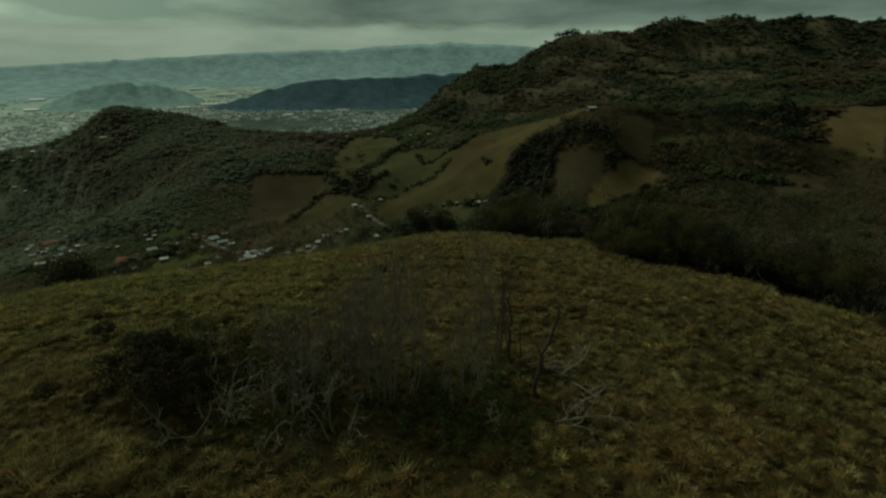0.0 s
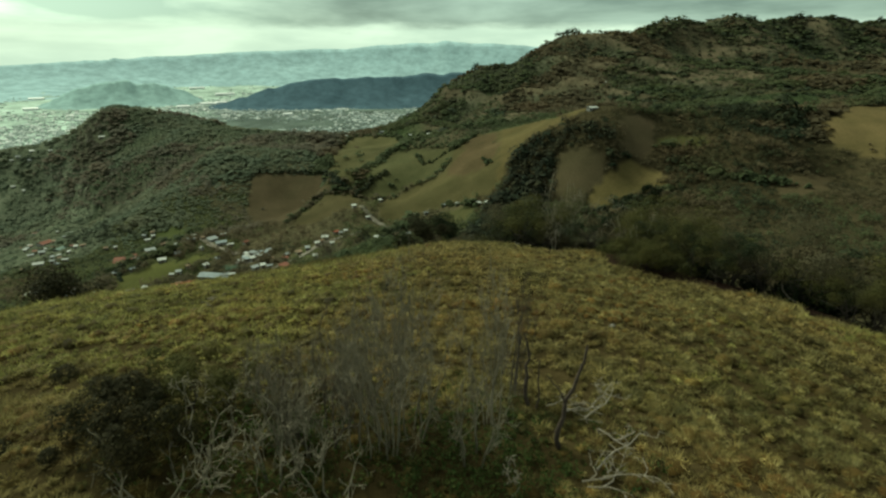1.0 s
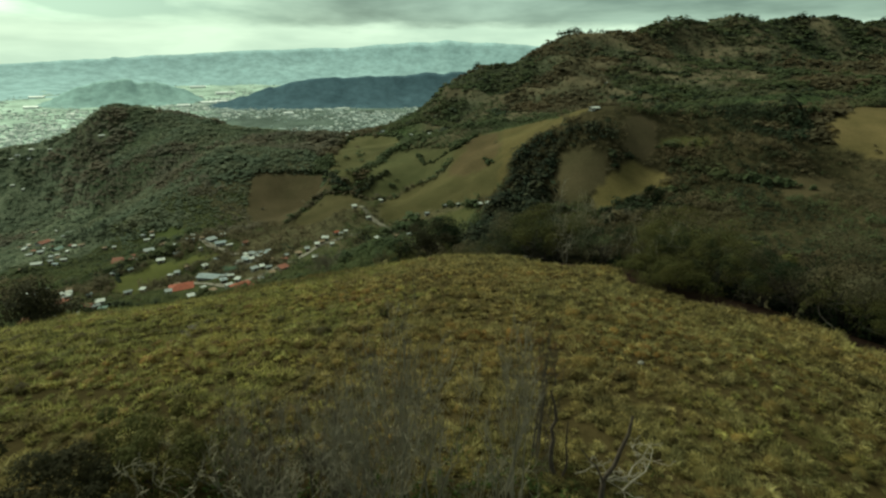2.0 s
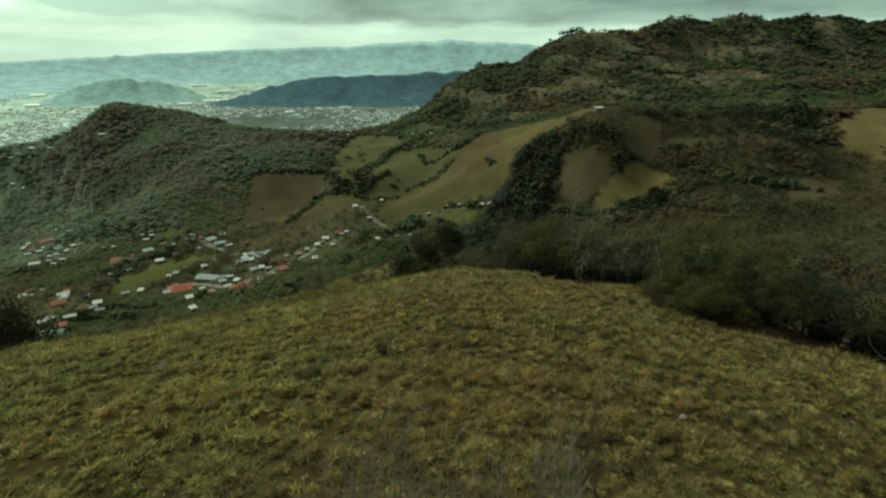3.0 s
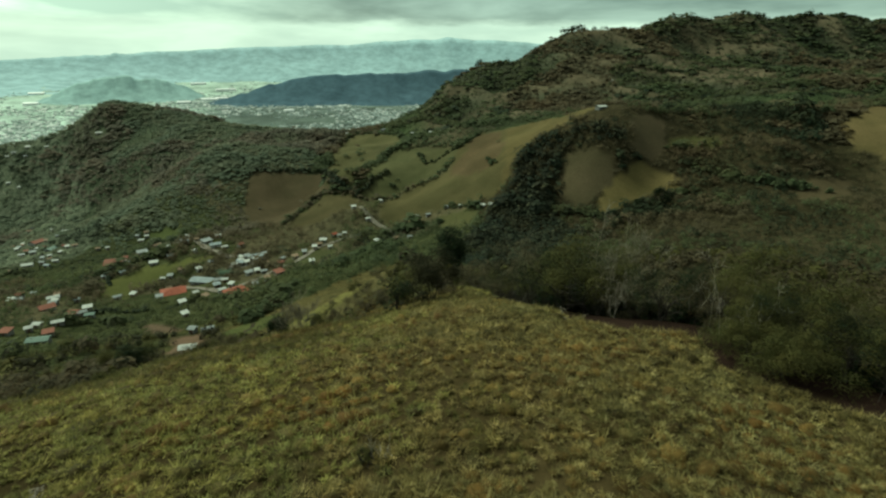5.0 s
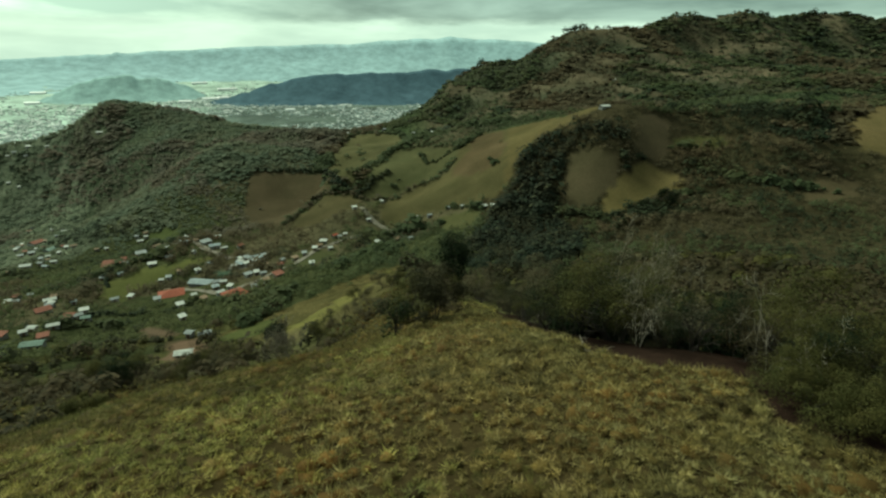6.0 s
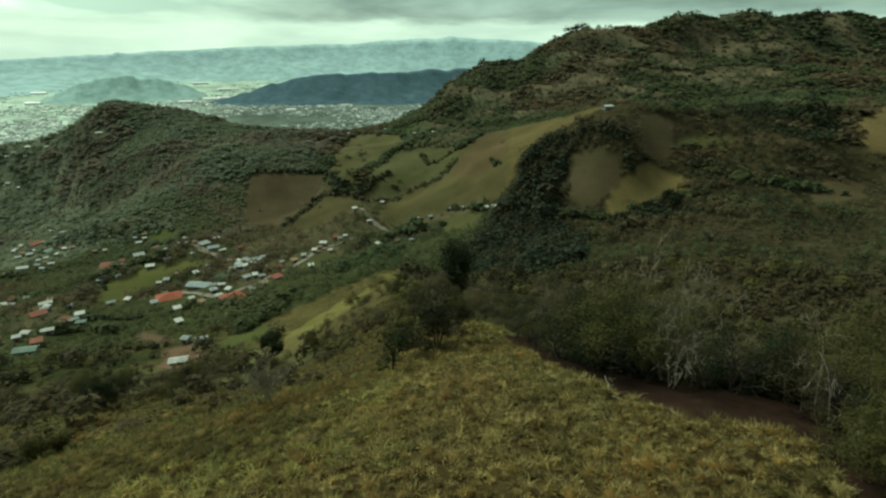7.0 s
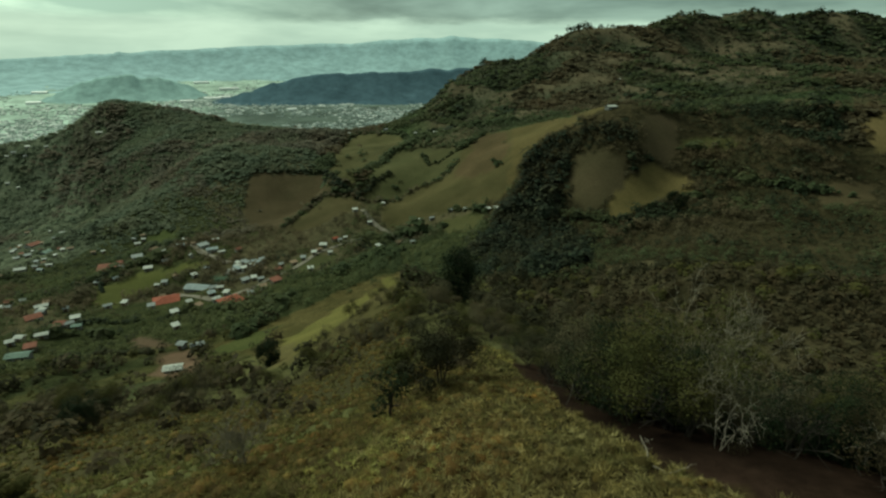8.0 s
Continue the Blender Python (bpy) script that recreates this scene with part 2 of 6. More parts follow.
# the village slopes
LINES.append([(-110, 60, -30), (-140, 110, -52), (-190, 150, -70)])
LINES.append([(-76, 153, -54), (-65, 170, -57), (-117, 201, -75), (-146, 183, -70), (-260, 240, -95)])
LINES.append([(-112, 270, -90), (-92, 282, -84), (-90, 363, -92), (-36, 388, -99), (28, 380, -76), (45, 383, -68)])
LINES.append([(-172, 318, -110), (-235, 368, -113), (-330, 380, -125), (-426, 500, -161)])
LINES.append([(-176, 403, -108), (-157, 443, -110), (-202, 385, -109), (-327, 470, -133)])
LINES.append([(-76, 440, -94), (-59, 481, -96), (-128, 523, -109)])
# the far side of the valley
LINES.append([(65, 385, -62), (86, 400, -43), (120, 396, -31), (119, 442, -10), (157, 451, -14), (236, 478, -12)])
LINES.append([(141, 386, -47), (136, 344, -62), (140, 322, -60), (196, 321, -52), (186, 279, -55)])
LINES.append([(230, 387, -28), (192, 424, -37), (268, 360, -44), (302, 423, -16), (430, 430, -5), (420, 300, -35)])
LINES.append([(44, 508, -44), (10, 560, -58), (-40, 610, -66), (-91, 672, -74), (-180, 690, -80)])
LINES.append([(-111, 515, -87), (-244, 524, -107), (-264, 653, -80), (-437, 772, -118), (-632, 864, -155)])
LINES.append([(-449, 709, -166), (-616, 776, -203), (-800, 800, -210)])
# the flat-topped western hill
LINES.append([(-147, 760, -88), (-186, 792, -80), (-255, 857, -93), (-330, 916, -91), (-409, 982, -91), (-470, 1020, -86), (-533, 1045, -76), (-592, 1058, -68), (-633, 1046, -67), (-651, 1029, -72), (-660, 1005, -88), (-678, 981, -104), (-694, 957, -119), (-734, 939, -126), (-795, 914, -138), (-882, 901, -150)])
LINES.append([(-420, 1130, -165), (-560, 1190, -165), (-700, 1190, -170), (-780, 1110, -190), (-900, 1060, -205), (-1010, 1010, -212)])
# the mountain
LINES.append([(-60, 780, -75), (5, 800, -62), (46, 815, -40), (125, 805, -16), (241, 806, 8)])
LINES.append([(-80, 1000, -85), (0, 1000, -26), (80, 1010, 17), (150, 1015, 40), (216, 1015, 54), (300, 1030, 63), (380, 1035, 73), (453, 1041, 82), (613, 1116, 96), (800, 1118, 108), (960, 1128, 100), (1100, 1130, 90)])
LINES.append([(426, 960, 26), (535, 912, 30), (692, 1006, 28), (900, 900, 40)])
LINES.append([(330, 640, -8), (480, 640, 5), (640, 640, 15)])
LINES.append([(100, 620, -40), (200, 600, -22), (300, 560, -12)])
LINES.append([(-100, 1300, -170), (300, 1500, -90), (900, 1600, -60)])
# the plain
LINES.append([(-640, 1900, -224), (-520, 1500, -217), (-300, 1400, -214)])
LINES.append([(-1000, 1480, -216), (-760, 1500, -216), (-500, 1480, -215)])
LINES.append([(-1900, 1900, -224), (-1500, 1300, -222), (-1100, 750, -218), (-600, 350, -170)])
LINES.append([(-1900, 2150, -222), (-900, 2400, -223), (200, 2400, -220), (1600, 2300, -200)])
LINES.append([(-2300, 2500, -205), (-1200, 3200, -200), (100, 3300, -200), (1600, 3000, -195)])
LINES.append([(-3200, 3500, -125), (-900, 4600, -122), (1200, 4600, -122), (3000, 3700, -120)])

HUB = (0.0, -60.0)


def polar(x, y):
    x, y = np.asarray(x, float) - HUB[0], np.asarray(y, float) - HUB[1]
    return np.arctan2(x, y), np.log(np.hypot(x, y) + 1e-6)


def hash01(i, j, seed):
    n = (i.astype(np.int64) * 374761393 + j.astype(np.int64) * 668265263 + seed * 974634777) & 0xFFFFFFFF
    n = ((n ^ (n >> 13)) * 1274126177) & 0xFFFFFFFF
    return ((n ^ (n >> 16)) & 0xFFFF) / 65535.0


def value_noise(x, y, seed=0):
    i, j = np.floor(x), np.floor(y)
    u, v = x - i, y - j
    u, v = u * u * (3 - 2 * u), v * v * (3 - 2 * v)
    i, j = i.astype(np.int64), j.astype(np.int64)
    a, b = hash01(i, j, seed), hash01(i + 1, j, seed)
    c, d = hash01(i, j + 1, seed), hash01(i + 1, j + 1, seed)
    return (a + (b - a) * u) * (1 - v) + (c + (d - c) * u) * v - 0.5


def rough(x, y, size, octaves=4, seed=0):
    x, y = np.asarray(x, float), np.asarray(y, float)
    total = np.zeros(np.broadcast(x, y).shape)
    for k in range(octaves):
        total = total + value_noise(x / size * 2 ** k + 17.3 * k, y / size * 2 ** k - 9.1 * k, seed + k) * 0.5 ** k
    return total


def along(line, step):
    out = [line[0]]
    for a, b in zip(line, line[1:]):
        n = max(1, int(math.dist(a, b) / max(6.0, step * math.hypot(b[0] - HUB[0], b[1] - HUB[1]))))
        out += [tuple(p + (q - p) * k / n for p, q in zip(a, b)) for k in range(1, n + 1)]
    return out


def fit_land():
    knots = []
    for line in LINES:
        knots += along(line, 0.12)
    k = np.array(knots)
    t, v = polar(k[:, 0], k[:, 1])
    d = np.hypot(t[:, None] - t[None], v[:, None] - v[None])
    m = -np.sqrt(d ** 2 + 0.03 ** 2) - 0.003 * np.eye(len(k))
    one = np.ones((len(k), 1))
    a = np.block([[m, one], [one.T, np.zeros((1, 1))]])
    w = np.linalg.solve(a, np.append(k[:, 2], 0))
    return t, v, w


LAND = fit_land()


def hollow(x, y):
    """0 on the crests of the mountain's spurs, growing down into the gullies between them."""
    return np.abs(rough(x * 1.0 + y * 0.35, y * 0.45 - x * 0.1, 150, 4, 13))


def height(x, y, fine=True):
    x, y = np.atleast_1d(np.asarray(x, float)), np.atleast_1d(np.asarray(y, float))
    shape = np.broadcast(x, y).shape
    x, y = np.broadcast_to(x, shape).ravel(), np.broadcast_to(y, shape).ravel()
    t, v = polar(x, y)
    v = np.clip(v, math.log(25), math.log(5200))
    kt, kv, w = LAND

    def at(tt):
        z = np.empty(len(tt))
        for s in range(0, len(tt), 20000):
            e = slice(s, s + 20000)
            d2 = (tt[e, None] - kt[None]) ** 2 + (v[e, None] - kv[None]) ** 2
            z[e] = -np.sqrt(d2 + 0.03 ** 2) @ w[:-1] + w[-1]
        return z

    lim = radians(75)
    z = at(np.clip(t, -lim, lim))
    back = np.abs(t) > lim
    if back.any():
        f = np.clip((np.abs(t) - lim) / (math.pi - lim), 0, 1)
        f = f * f * (3 - 2 * f) * 0.5
        z = z * (1 - f) + at(np.clip(-t, -lim, lim)) * f
    if fine:
        r = np.exp(v)
        hilly = np.clip((z + 215) / 60, 0.04, 1)
        z = z + rough(x, y, 90, 5, 3) * np.clip((r - 130) * 0.03, 0, 11) * hilly * (1 - 0.8 * np.exp(-((x - 125) / 80) ** 2 - ((y - 405) / 80) ** 2))
        slope = np.clip((y - 600) / 150, 0, 1) * np.clip((x + 150) / 150, 0, 1) * np.clip((z + 190) / 60, 0, 1)
        z = z - hollow(x, y) * 56 * slope + 9 * slope
        z = z + rough(x, y, 7, 3, 9) * np.clip(r * 0.004, 0.25, 0.8)
    return z.reshape(shape)


# ---- meshes from arrays ----
def mesh_object(name, verts, faces, mat, smooth=False, colours=None, normals=None):
    me = bpy.data.meshes.new(name)
    verts, faces = np.asarray(verts, np.float32), np.asarray(faces, np.int32)
    k = faces.shape[1]
    me.vertices.add(len(verts))
    me.vertices.foreach_set("co", verts.ravel())
    me.loops.add(faces.size)
    me.loops.foreach_set("vertex_index", faces.ravel())
    me.polygons.add(len(faces))
    me.polygons.foreach_set("loop_start", np.arange(0, faces.size, k, dtype=np.int32))
    me.polygons.foreach_set("use_smooth", np.full(len(faces), smooth))
    if colours is not None:
        layer = me.attributes.new("cover", "FLOAT_COLOR", "POINT")
        layer.data.foreach_set("color", colours.astype(np.float32).ravel())
    for m_ in (mat if isinstance(mat, tuple) else (mat,)):
        me.materials.append(m_)
    me.update(calc_edges=True)
    me.validate()
    if normals is not None:
        layer = me.attributes.new("custom_normal", "FLOAT_VECTOR", "POINT")
        layer.data.foreach_set("vector", np.asarray(normals, np.float32).ravel())
        me.update()
    return new(name, me)


def unit(v):
    return v / (np.linalg.norm(v, axis=-1, keepdims=True) + 1e-9)


def inside(poly, x, y):
    hit = np.zeros(np.shape(x), bool)
    for (ax, ay), (bx, by) in zip(poly, poly[1:] + poly[:1]):
        crosses = (ay > y) != (by > y)
        at = ax + (y - ay) / (by - ay if by != ay else 1e-9) * (bx - ax)
        hit ^= crosses & (x < at)
    return hit


def frayed(poly, x, y, amount):
    """Inside test with an uneven border."""
    return inside(poly, x + rough(x, y, amount * 4, 3, 21) * amount * 2, y + rough(x, y, amount * 4, 3, 31) * amount * 2)


# outlines of the open pastures among the woods: base colour, then corners
FIELDS = []
FIELDS.append(((0.085, 0.085, 0.038), [(-129, 582), (-132, 606), (-132, 639), (-144, 756), (-133, 799), (-109, 807), (-63, 760), (-54, 718), (-57, 598), (-78, 568), (-83, 527), (-87, 497), (-100, 499)]))
FIELDS.append(((0.076, 0.081, 0.036), [(-80, 482), (-77, 500), (-71, 527), (-56, 587), (-31, 577), (4, 551), (20, 530), (3, 510), (-27, 495), (-52, 484), (-72, 479)]))
FIELDS.append(((0.078, 0.066, 0.036), [(-207, 584), (-180, 592), (-133, 590), (-107, 496), (-89, 483), (-101, 478), (-119, 487), (-127, 458), (-133, 428), (-151, 435), (-186, 490), (-203, 530), (-209, 567)]))
FIELDS.append(((0.08, 0.073, 0.034), [(-127, 422), (-120, 461), (-111, 475), (-86, 476), (-75, 466), (-75, 440), (-92, 431), (-103, 420), (-115, 414)]))
FIELDS.append(((0.078, 0.073, 0.032), [(34, 600), (60, 561), (62, 475), (50, 446), (40, 412), (35, 396), (3, 421), (-24, 425), (-46, 418), (-55, 427), (-56, 474), (-27, 491), (3, 497), (14, 537)]))
FIELDS.append(((0.083, 0.067, 0.034), [(34, 595), (53, 532), (50, 476), (35, 455), (12, 465), (3, 487), (19, 513)]))
FIELDS.append(((0.098, 0.085, 0.036), [(60, 561), (96, 579), (102, 479), (172, 650), (117, 442), (98, 441), (74, 451), (57, 448), (47, 414), (39, 404), (48, 456)]))
# brown and yellow pasture, contrast pushed to imitate light across the ridge
FIELDS.append(((0.076, 0.067, 0.036), [(89, 405), (118, 390), (118, 380), (112, 369), (93, 356), (77, 350), (70, 357), (80, 385)]))
FIELDS.append(((0.132, 0.114, 0.046), [(95, 351), (108, 366), (119, 377), (139, 392), (145, 391), (159, 390), (163, 375), (158, 366), (142, 363), (121, 354), (107, 340), (97, 343)]))
FIELDS.append(((0.075, 0.064, 0.036), [(145, 437), (161, 446), (173, 445), (163, 413), (151, 398), (140, 394), (133, 401)]))
FIELDS.append(((0.081, 0.085, 0.032), [(169, 428), (208, 435), (211, 423), (202, 419), (164, 412)]))
FIELDS.append(((0.119, 0.098, 0.043), [(294, 423), (323, 444), (351, 467), (379, 463), (308, 368), (288, 384), (288, 402)]))
FIELDS.append(((0.089, 0.098, 0.032), [(-221, 328), (-207, 347), (-187, 353), (-163, 362), (-156, 351), (-179, 337), (-191, 318), (-175, 277), (-194, 287)]))
FIELDS.append(((0.14, 0.136, 0.044), [(-56, 182), (-50, 201), (-38, 233), (-27, 273), (-24, 260), (-23, 147), (-30, 136), (-33, 132)]))
FIELDS.append(((0.076, 0.089, 0.031), [(-82, 188), (-73, 212), (-65, 211), (-68, 181)]))
FIELDS.append(((0.072, 0.076, 0.031), [(-6, 412), (23, 391), (17, 355), (-2, 366)]))
FIELDS.append(((0.076, 0.064, 0.034), [(215, 338), (265, 360), (235, 319), (203, 313)]))
FIELDS.append(((0.076, 0.064, 0.034), [(-110, 198), (-93, 198), (-72, 162), (-82, 157)]))
FIELDS.append(((0.064, 0.072, 0.03), [(-103, 342), (-81, 342), (-69, 335), (-80, 298), (-97, 309)]))
FIELDS.append(((0.068, 0.085, 0.03), [(-267, 466), (-244, 473), (-224, 452), (-242, 440)]))
FIELDS.append(((0.150, 0.105, 0.068), [(-91, 168), (-102, 193), (-98, 201), (-82, 178), (-74, 160), (-79, 154)]))
FIELDS.append(((0.058, 0.094, 0.060), [(-150, 329), (-141, 333), (-126, 319), (-135, 315)]))
FIELDS.append(((0.200, 0.200, 0.175), [(-138, 331), (-137, 340), (-129, 345), (-117, 338), (-124, 328)]))
FIELDS.append(((0.071, 0.066, 0.035), [(45, 200), (60, 230), (85, 242), (104, 222), (90, 190), (65, 180)]))
FIELDS.append(((0.120, 0.090, 0.058), [(-135, 224), (-113, 212), (-106, 204), (-120, 205)]))
FIELDS.append(((0.068, 0.064, 0.030), [(-12, 58), (-60, 60), (-100, 100), (-72, 112), (-50, 98), (-30, 108), (-16, 132), (-8, 128), (-6, 90)]))


SPUR = [(-60, -60), (-45, 20), (-38, 40), (-27, 49), (-16, 50), (-11, 52.5), (-9, 58), (-8, 68), (-5, 72), (0, 76), (3, 74), (3.8, 66), (4.3, 60), (4.6, 55), (5.4, 51), (6.6, 48.6), (8.2, 47.3), (10.8, 46.4), (12.6, 45.0), (13.3, 43.4), (13.2, 41.2), (14.5, 39.8), (17.6, 38.2), (20.6, 36.4), (22.8, 34.2), (24.4, 30), (27.3, 20), (31, -60)]
SHOULDER = [(-60, 20), (-45, 44), (-27, 52), (-16, 53), (-9, 56), (-7, 75), (-3, 66), (-4.6, 58), (-6.3, 51.9), (-8.9, 48), (-12.2, 44.4), (-15.7, 42.1), (-20, 40), (-30, 32)]
OPEN_SLOPE = [(-14, 122), (-36, 124), (-62, 172), (-88, 196), (-72, 214), (-40, 262), (-24, 278), (-12, 150)]
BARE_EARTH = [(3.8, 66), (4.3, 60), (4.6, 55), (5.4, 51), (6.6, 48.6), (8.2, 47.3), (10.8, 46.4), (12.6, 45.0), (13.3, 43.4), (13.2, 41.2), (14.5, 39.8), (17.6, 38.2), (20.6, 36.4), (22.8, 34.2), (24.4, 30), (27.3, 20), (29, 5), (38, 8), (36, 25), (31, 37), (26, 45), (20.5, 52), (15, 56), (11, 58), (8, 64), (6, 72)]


def plain_at(x, y, z):
    """1 on the city plain, 0 on the hills."""
    r = np.hypot(x, y)
    lim = np.interp(r, [1300, 2400, 3300, 4600], [-205, -212, -165, -70])
    lim = lim + np.where((x < -0.66 * y) & (r > 1350), 26, 0)
    west = (x < -0.37 * y) & (y < 2000)
    return np.clip((lim + 6 - z) / 8, 0, 1) * (r > np.where(west, 1650, 1300))


def cover_of(x, y, z):
    r = np.hypot(x, y + 60)
    n = rough(x, y, 60, 4, 51)[:, None]
    c = np.where(((y < 560) & (x < 60))[:, None], np.array((0.064, 0.072, 0.035)), np.array((0.062, 0.084, 0.042))) * (1 + 0.5 * n)
    c = np.where((rough(x, y, 120, 3, 61) > 0.12)[:, None], np.array((0.095, 0.086, 0.052)), c)
    hill = (np.clip((y - 560) / 60, 0, 1) * np.clip((x + 60) / 60, 0, 1))[:, None]
    spurs = np.clip(1.2 - hollow(x, y) * 9, 0, 1)[:, None]
    slope_ = np.array((0.050, 0.054, 0.036)) * (1 - spurs) + np.array((0.096, 0.082, 0.055)) * spurs
    c = c * (1 - hill) + slope_ * (1 + 0.7 * n) * hill
    wood = np.where(rough(x, y, 120, 3, 61) > 0.12, 0.6, 1.0) * (1 - 0.6 * hill[:, 0]) * np.where(r > 230, 1.0, 0.02)
    # western hill ground greyed, with distance haze mixed into its colour
    west = (np.clip((y - 560) / 100, 0, 1) * np.clip(-(x + 60) / 60, 0, 1))[:, None]
    c = c * (1 - west * 0.7) + np.array((0.078, 0.092, 0.068)) * (1 + 0.5 * n) * west * 0.7
    # settled slopes at the western edge, haze painted in as paler ground
    c = np.where(((x < -0.69 * y + 40 * n[:, 0]) & (y > 420))[:, None], np.array((0.118, 0.136, 0.100)) * (1 + 0.6 * n), c)
    for colour, poly in FIELDS:
        hit = frayed(poly, x, y, 2.5)
        c = np.where(hit[:, None], np.array(colour) * (0.87, 0.83, 0.92) * (1 + 0.35 * n), c)
        wood = np.where(hit, 0, wood)
    # bare dark soil, darkened further to stand in for shade under the scrub
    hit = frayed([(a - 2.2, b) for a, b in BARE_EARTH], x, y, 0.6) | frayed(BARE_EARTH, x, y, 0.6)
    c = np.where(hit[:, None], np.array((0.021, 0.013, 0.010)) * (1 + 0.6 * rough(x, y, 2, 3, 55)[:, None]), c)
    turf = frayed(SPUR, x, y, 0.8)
    # soil between the tufts, darkened in place of shade in the gaps
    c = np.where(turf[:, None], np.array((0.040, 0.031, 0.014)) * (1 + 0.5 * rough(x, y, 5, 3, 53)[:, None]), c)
    near_slope = ((r < 290) & (x < 20) & (y > 40))[:, None] & ~frayed(SPUR, x, y, 0.8)[:, None]
    c = np.where(near_slope & (wood > 0)[:, None] & (c[:, 1:2] > 0.066), np.array((0.102, 0.100, 0.046)) * (1 + 0.6 * n), c)
    c = np.where(((x > 24) & (y < 480) & (wood > 0))[:, None] & ~hit[:, None], np.array((0.050, 0.043, 0.025)) * (1 + 0.7 * n), c)
    c = np.where((inside(OPEN_SLOPE, x, y) & (wood > 0))[:, None], np.array((0.128, 0.110, 0.051)) * (1 + 0.6 * n), c)
    # haze painted into the plain's colour: pale blue-green, paler to the west
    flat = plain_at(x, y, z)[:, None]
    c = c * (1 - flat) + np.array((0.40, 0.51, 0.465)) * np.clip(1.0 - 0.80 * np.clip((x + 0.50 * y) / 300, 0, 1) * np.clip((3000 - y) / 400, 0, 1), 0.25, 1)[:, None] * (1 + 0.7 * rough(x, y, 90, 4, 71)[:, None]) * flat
    wood = wood * (1 - flat[:, 0])
    return np.concatenate([c, wood[:, None]], 1)


def build_ground():
    th = np.concatenate([np.arange(-180, -64, 4.0), np.arange(-64, 64.01, 0.42), np.arange(68, 180, 4.0)])
    ring = np.exp(np.arange(math.log(28), math.log(5000), 0.0105))
    t, r = np.meshgrid(np.radians(th), ring)
    x, y = HUB[0] + r * np.sin(t), HUB[1] + r * np.cos(t)
    z = height(x, y)
    nt, nr = len(th), len(ring)
    verts = np.stack([x.ravel(), y.ravel(), z.ravel()], 1)
    i, j = np.meshgrid(np.arange(nr - 1), np.arange(nt), indexing="ij")
    j2 = (j + 1) % nt
    faces = np.stack([i * nt + j, i * nt + j2, (i + 1) * nt + j2, (i + 1) * nt + j], -1).reshape(-1, 4)
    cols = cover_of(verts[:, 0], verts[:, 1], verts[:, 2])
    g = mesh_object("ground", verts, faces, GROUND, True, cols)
    return tagged(g, "rolling hill country with dry pasture and scrub", "ground", kind="structure")


build_ground()


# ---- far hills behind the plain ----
# aerial haze is painted into the base colour of each range
def hazy_hill_material(name, colour, scale):
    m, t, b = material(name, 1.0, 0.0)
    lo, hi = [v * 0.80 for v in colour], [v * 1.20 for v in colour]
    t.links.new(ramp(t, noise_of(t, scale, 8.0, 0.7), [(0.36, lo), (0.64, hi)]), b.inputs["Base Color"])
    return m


def far_ridge(name, crest, half, base, mat, seed, wobble, steep=1.6):
    """A long hill: a crest line with spurs and hollows running down both sides."""
    pts = []
    for a, b in zip(crest, crest[1:]):
        n = 14
        pts += [tuple(p + (q - p) * k / n for p, q in zip(a, b)) for k in range(n)]
    pts = np.array(pts + [crest[-1]])
    line = pts[:, :2].copy()
    for _ in range(60):
        line[1:-1] = (line[:-2] + 2 * line[1:-1] + line[2:]) / 4
    nx, ny = len(pts), 41
    tang = np.gradient(line, axis=0)
    side = np.stack([-tang[:, 1], tang[:, 0]], 1) / np.linalg.norm(tang, axis=1, keepdims=True)
    s = np.linspace(-1, 1, ny)
    xy = line[:, None] + side[:, None] * (s * half)[None, :, None]
    crag = rough(xy[..., 0], xy[..., 1], half * 0.55, 5, seed)
    crestw = pts[:, 2] + rough(np.arange(nx) * 1.0, np.full(nx, 3.7), 5, 3, seed + 9) * wobble
    fall = (1 - np.abs(s)) ** steep
    z = base + (crestw[:, None] - base) * np.clip(fall[None] + crag * 0.15 * np.abs(s)[None] * (1 - np.abs(s)[None]) * 4, 0, 1)
    z[:, 0] = z[:, -1] = base - 6
    verts = np.concatenate([xy, z[..., None]], -1).reshape(-1, 3)
    i, j = np.meshgrid(np.arange(nx - 1), np.arange(ny - 1), indexing="ij")
    faces = np.stack([i * ny + j, (i + 1) * ny + j, (i + 1) * ny + j + 1, i * ny + j + 1], -1).reshape(-1, 4)
    return tagged(mesh_object(name, verts, faces, mat, True), "distant hills beyond the city plain, haze painted into their colour", "hills", kind="structure")


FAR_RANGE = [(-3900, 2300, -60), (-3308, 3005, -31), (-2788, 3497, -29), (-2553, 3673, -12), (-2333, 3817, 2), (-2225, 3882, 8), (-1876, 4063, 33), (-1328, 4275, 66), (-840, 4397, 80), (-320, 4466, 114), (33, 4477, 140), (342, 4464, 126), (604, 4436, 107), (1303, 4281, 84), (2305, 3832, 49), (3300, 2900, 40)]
far_ridge("backdrop", FAR_RANGE, 900, -188, hazy_hill_material("hazy_pale_blue_hills", (0.35, 0.49, 0.51), 0.014), 101, 16, 2.3)
far_ridge("backdrop", [(-2080, 2600, -226), (-2000, 2653, -205), (-1901, 2726, -157), (-1796, 2797, -120), (-1690, 2862, -92), (-1557, 2937, -112), (-1416, 3009, -142), (-1295, 3063, -224)], 300, -228, hazy_hill_material("hazy_blue_green_hill", (0.30, 0.43, 0.415), 0.02), 131, 22)
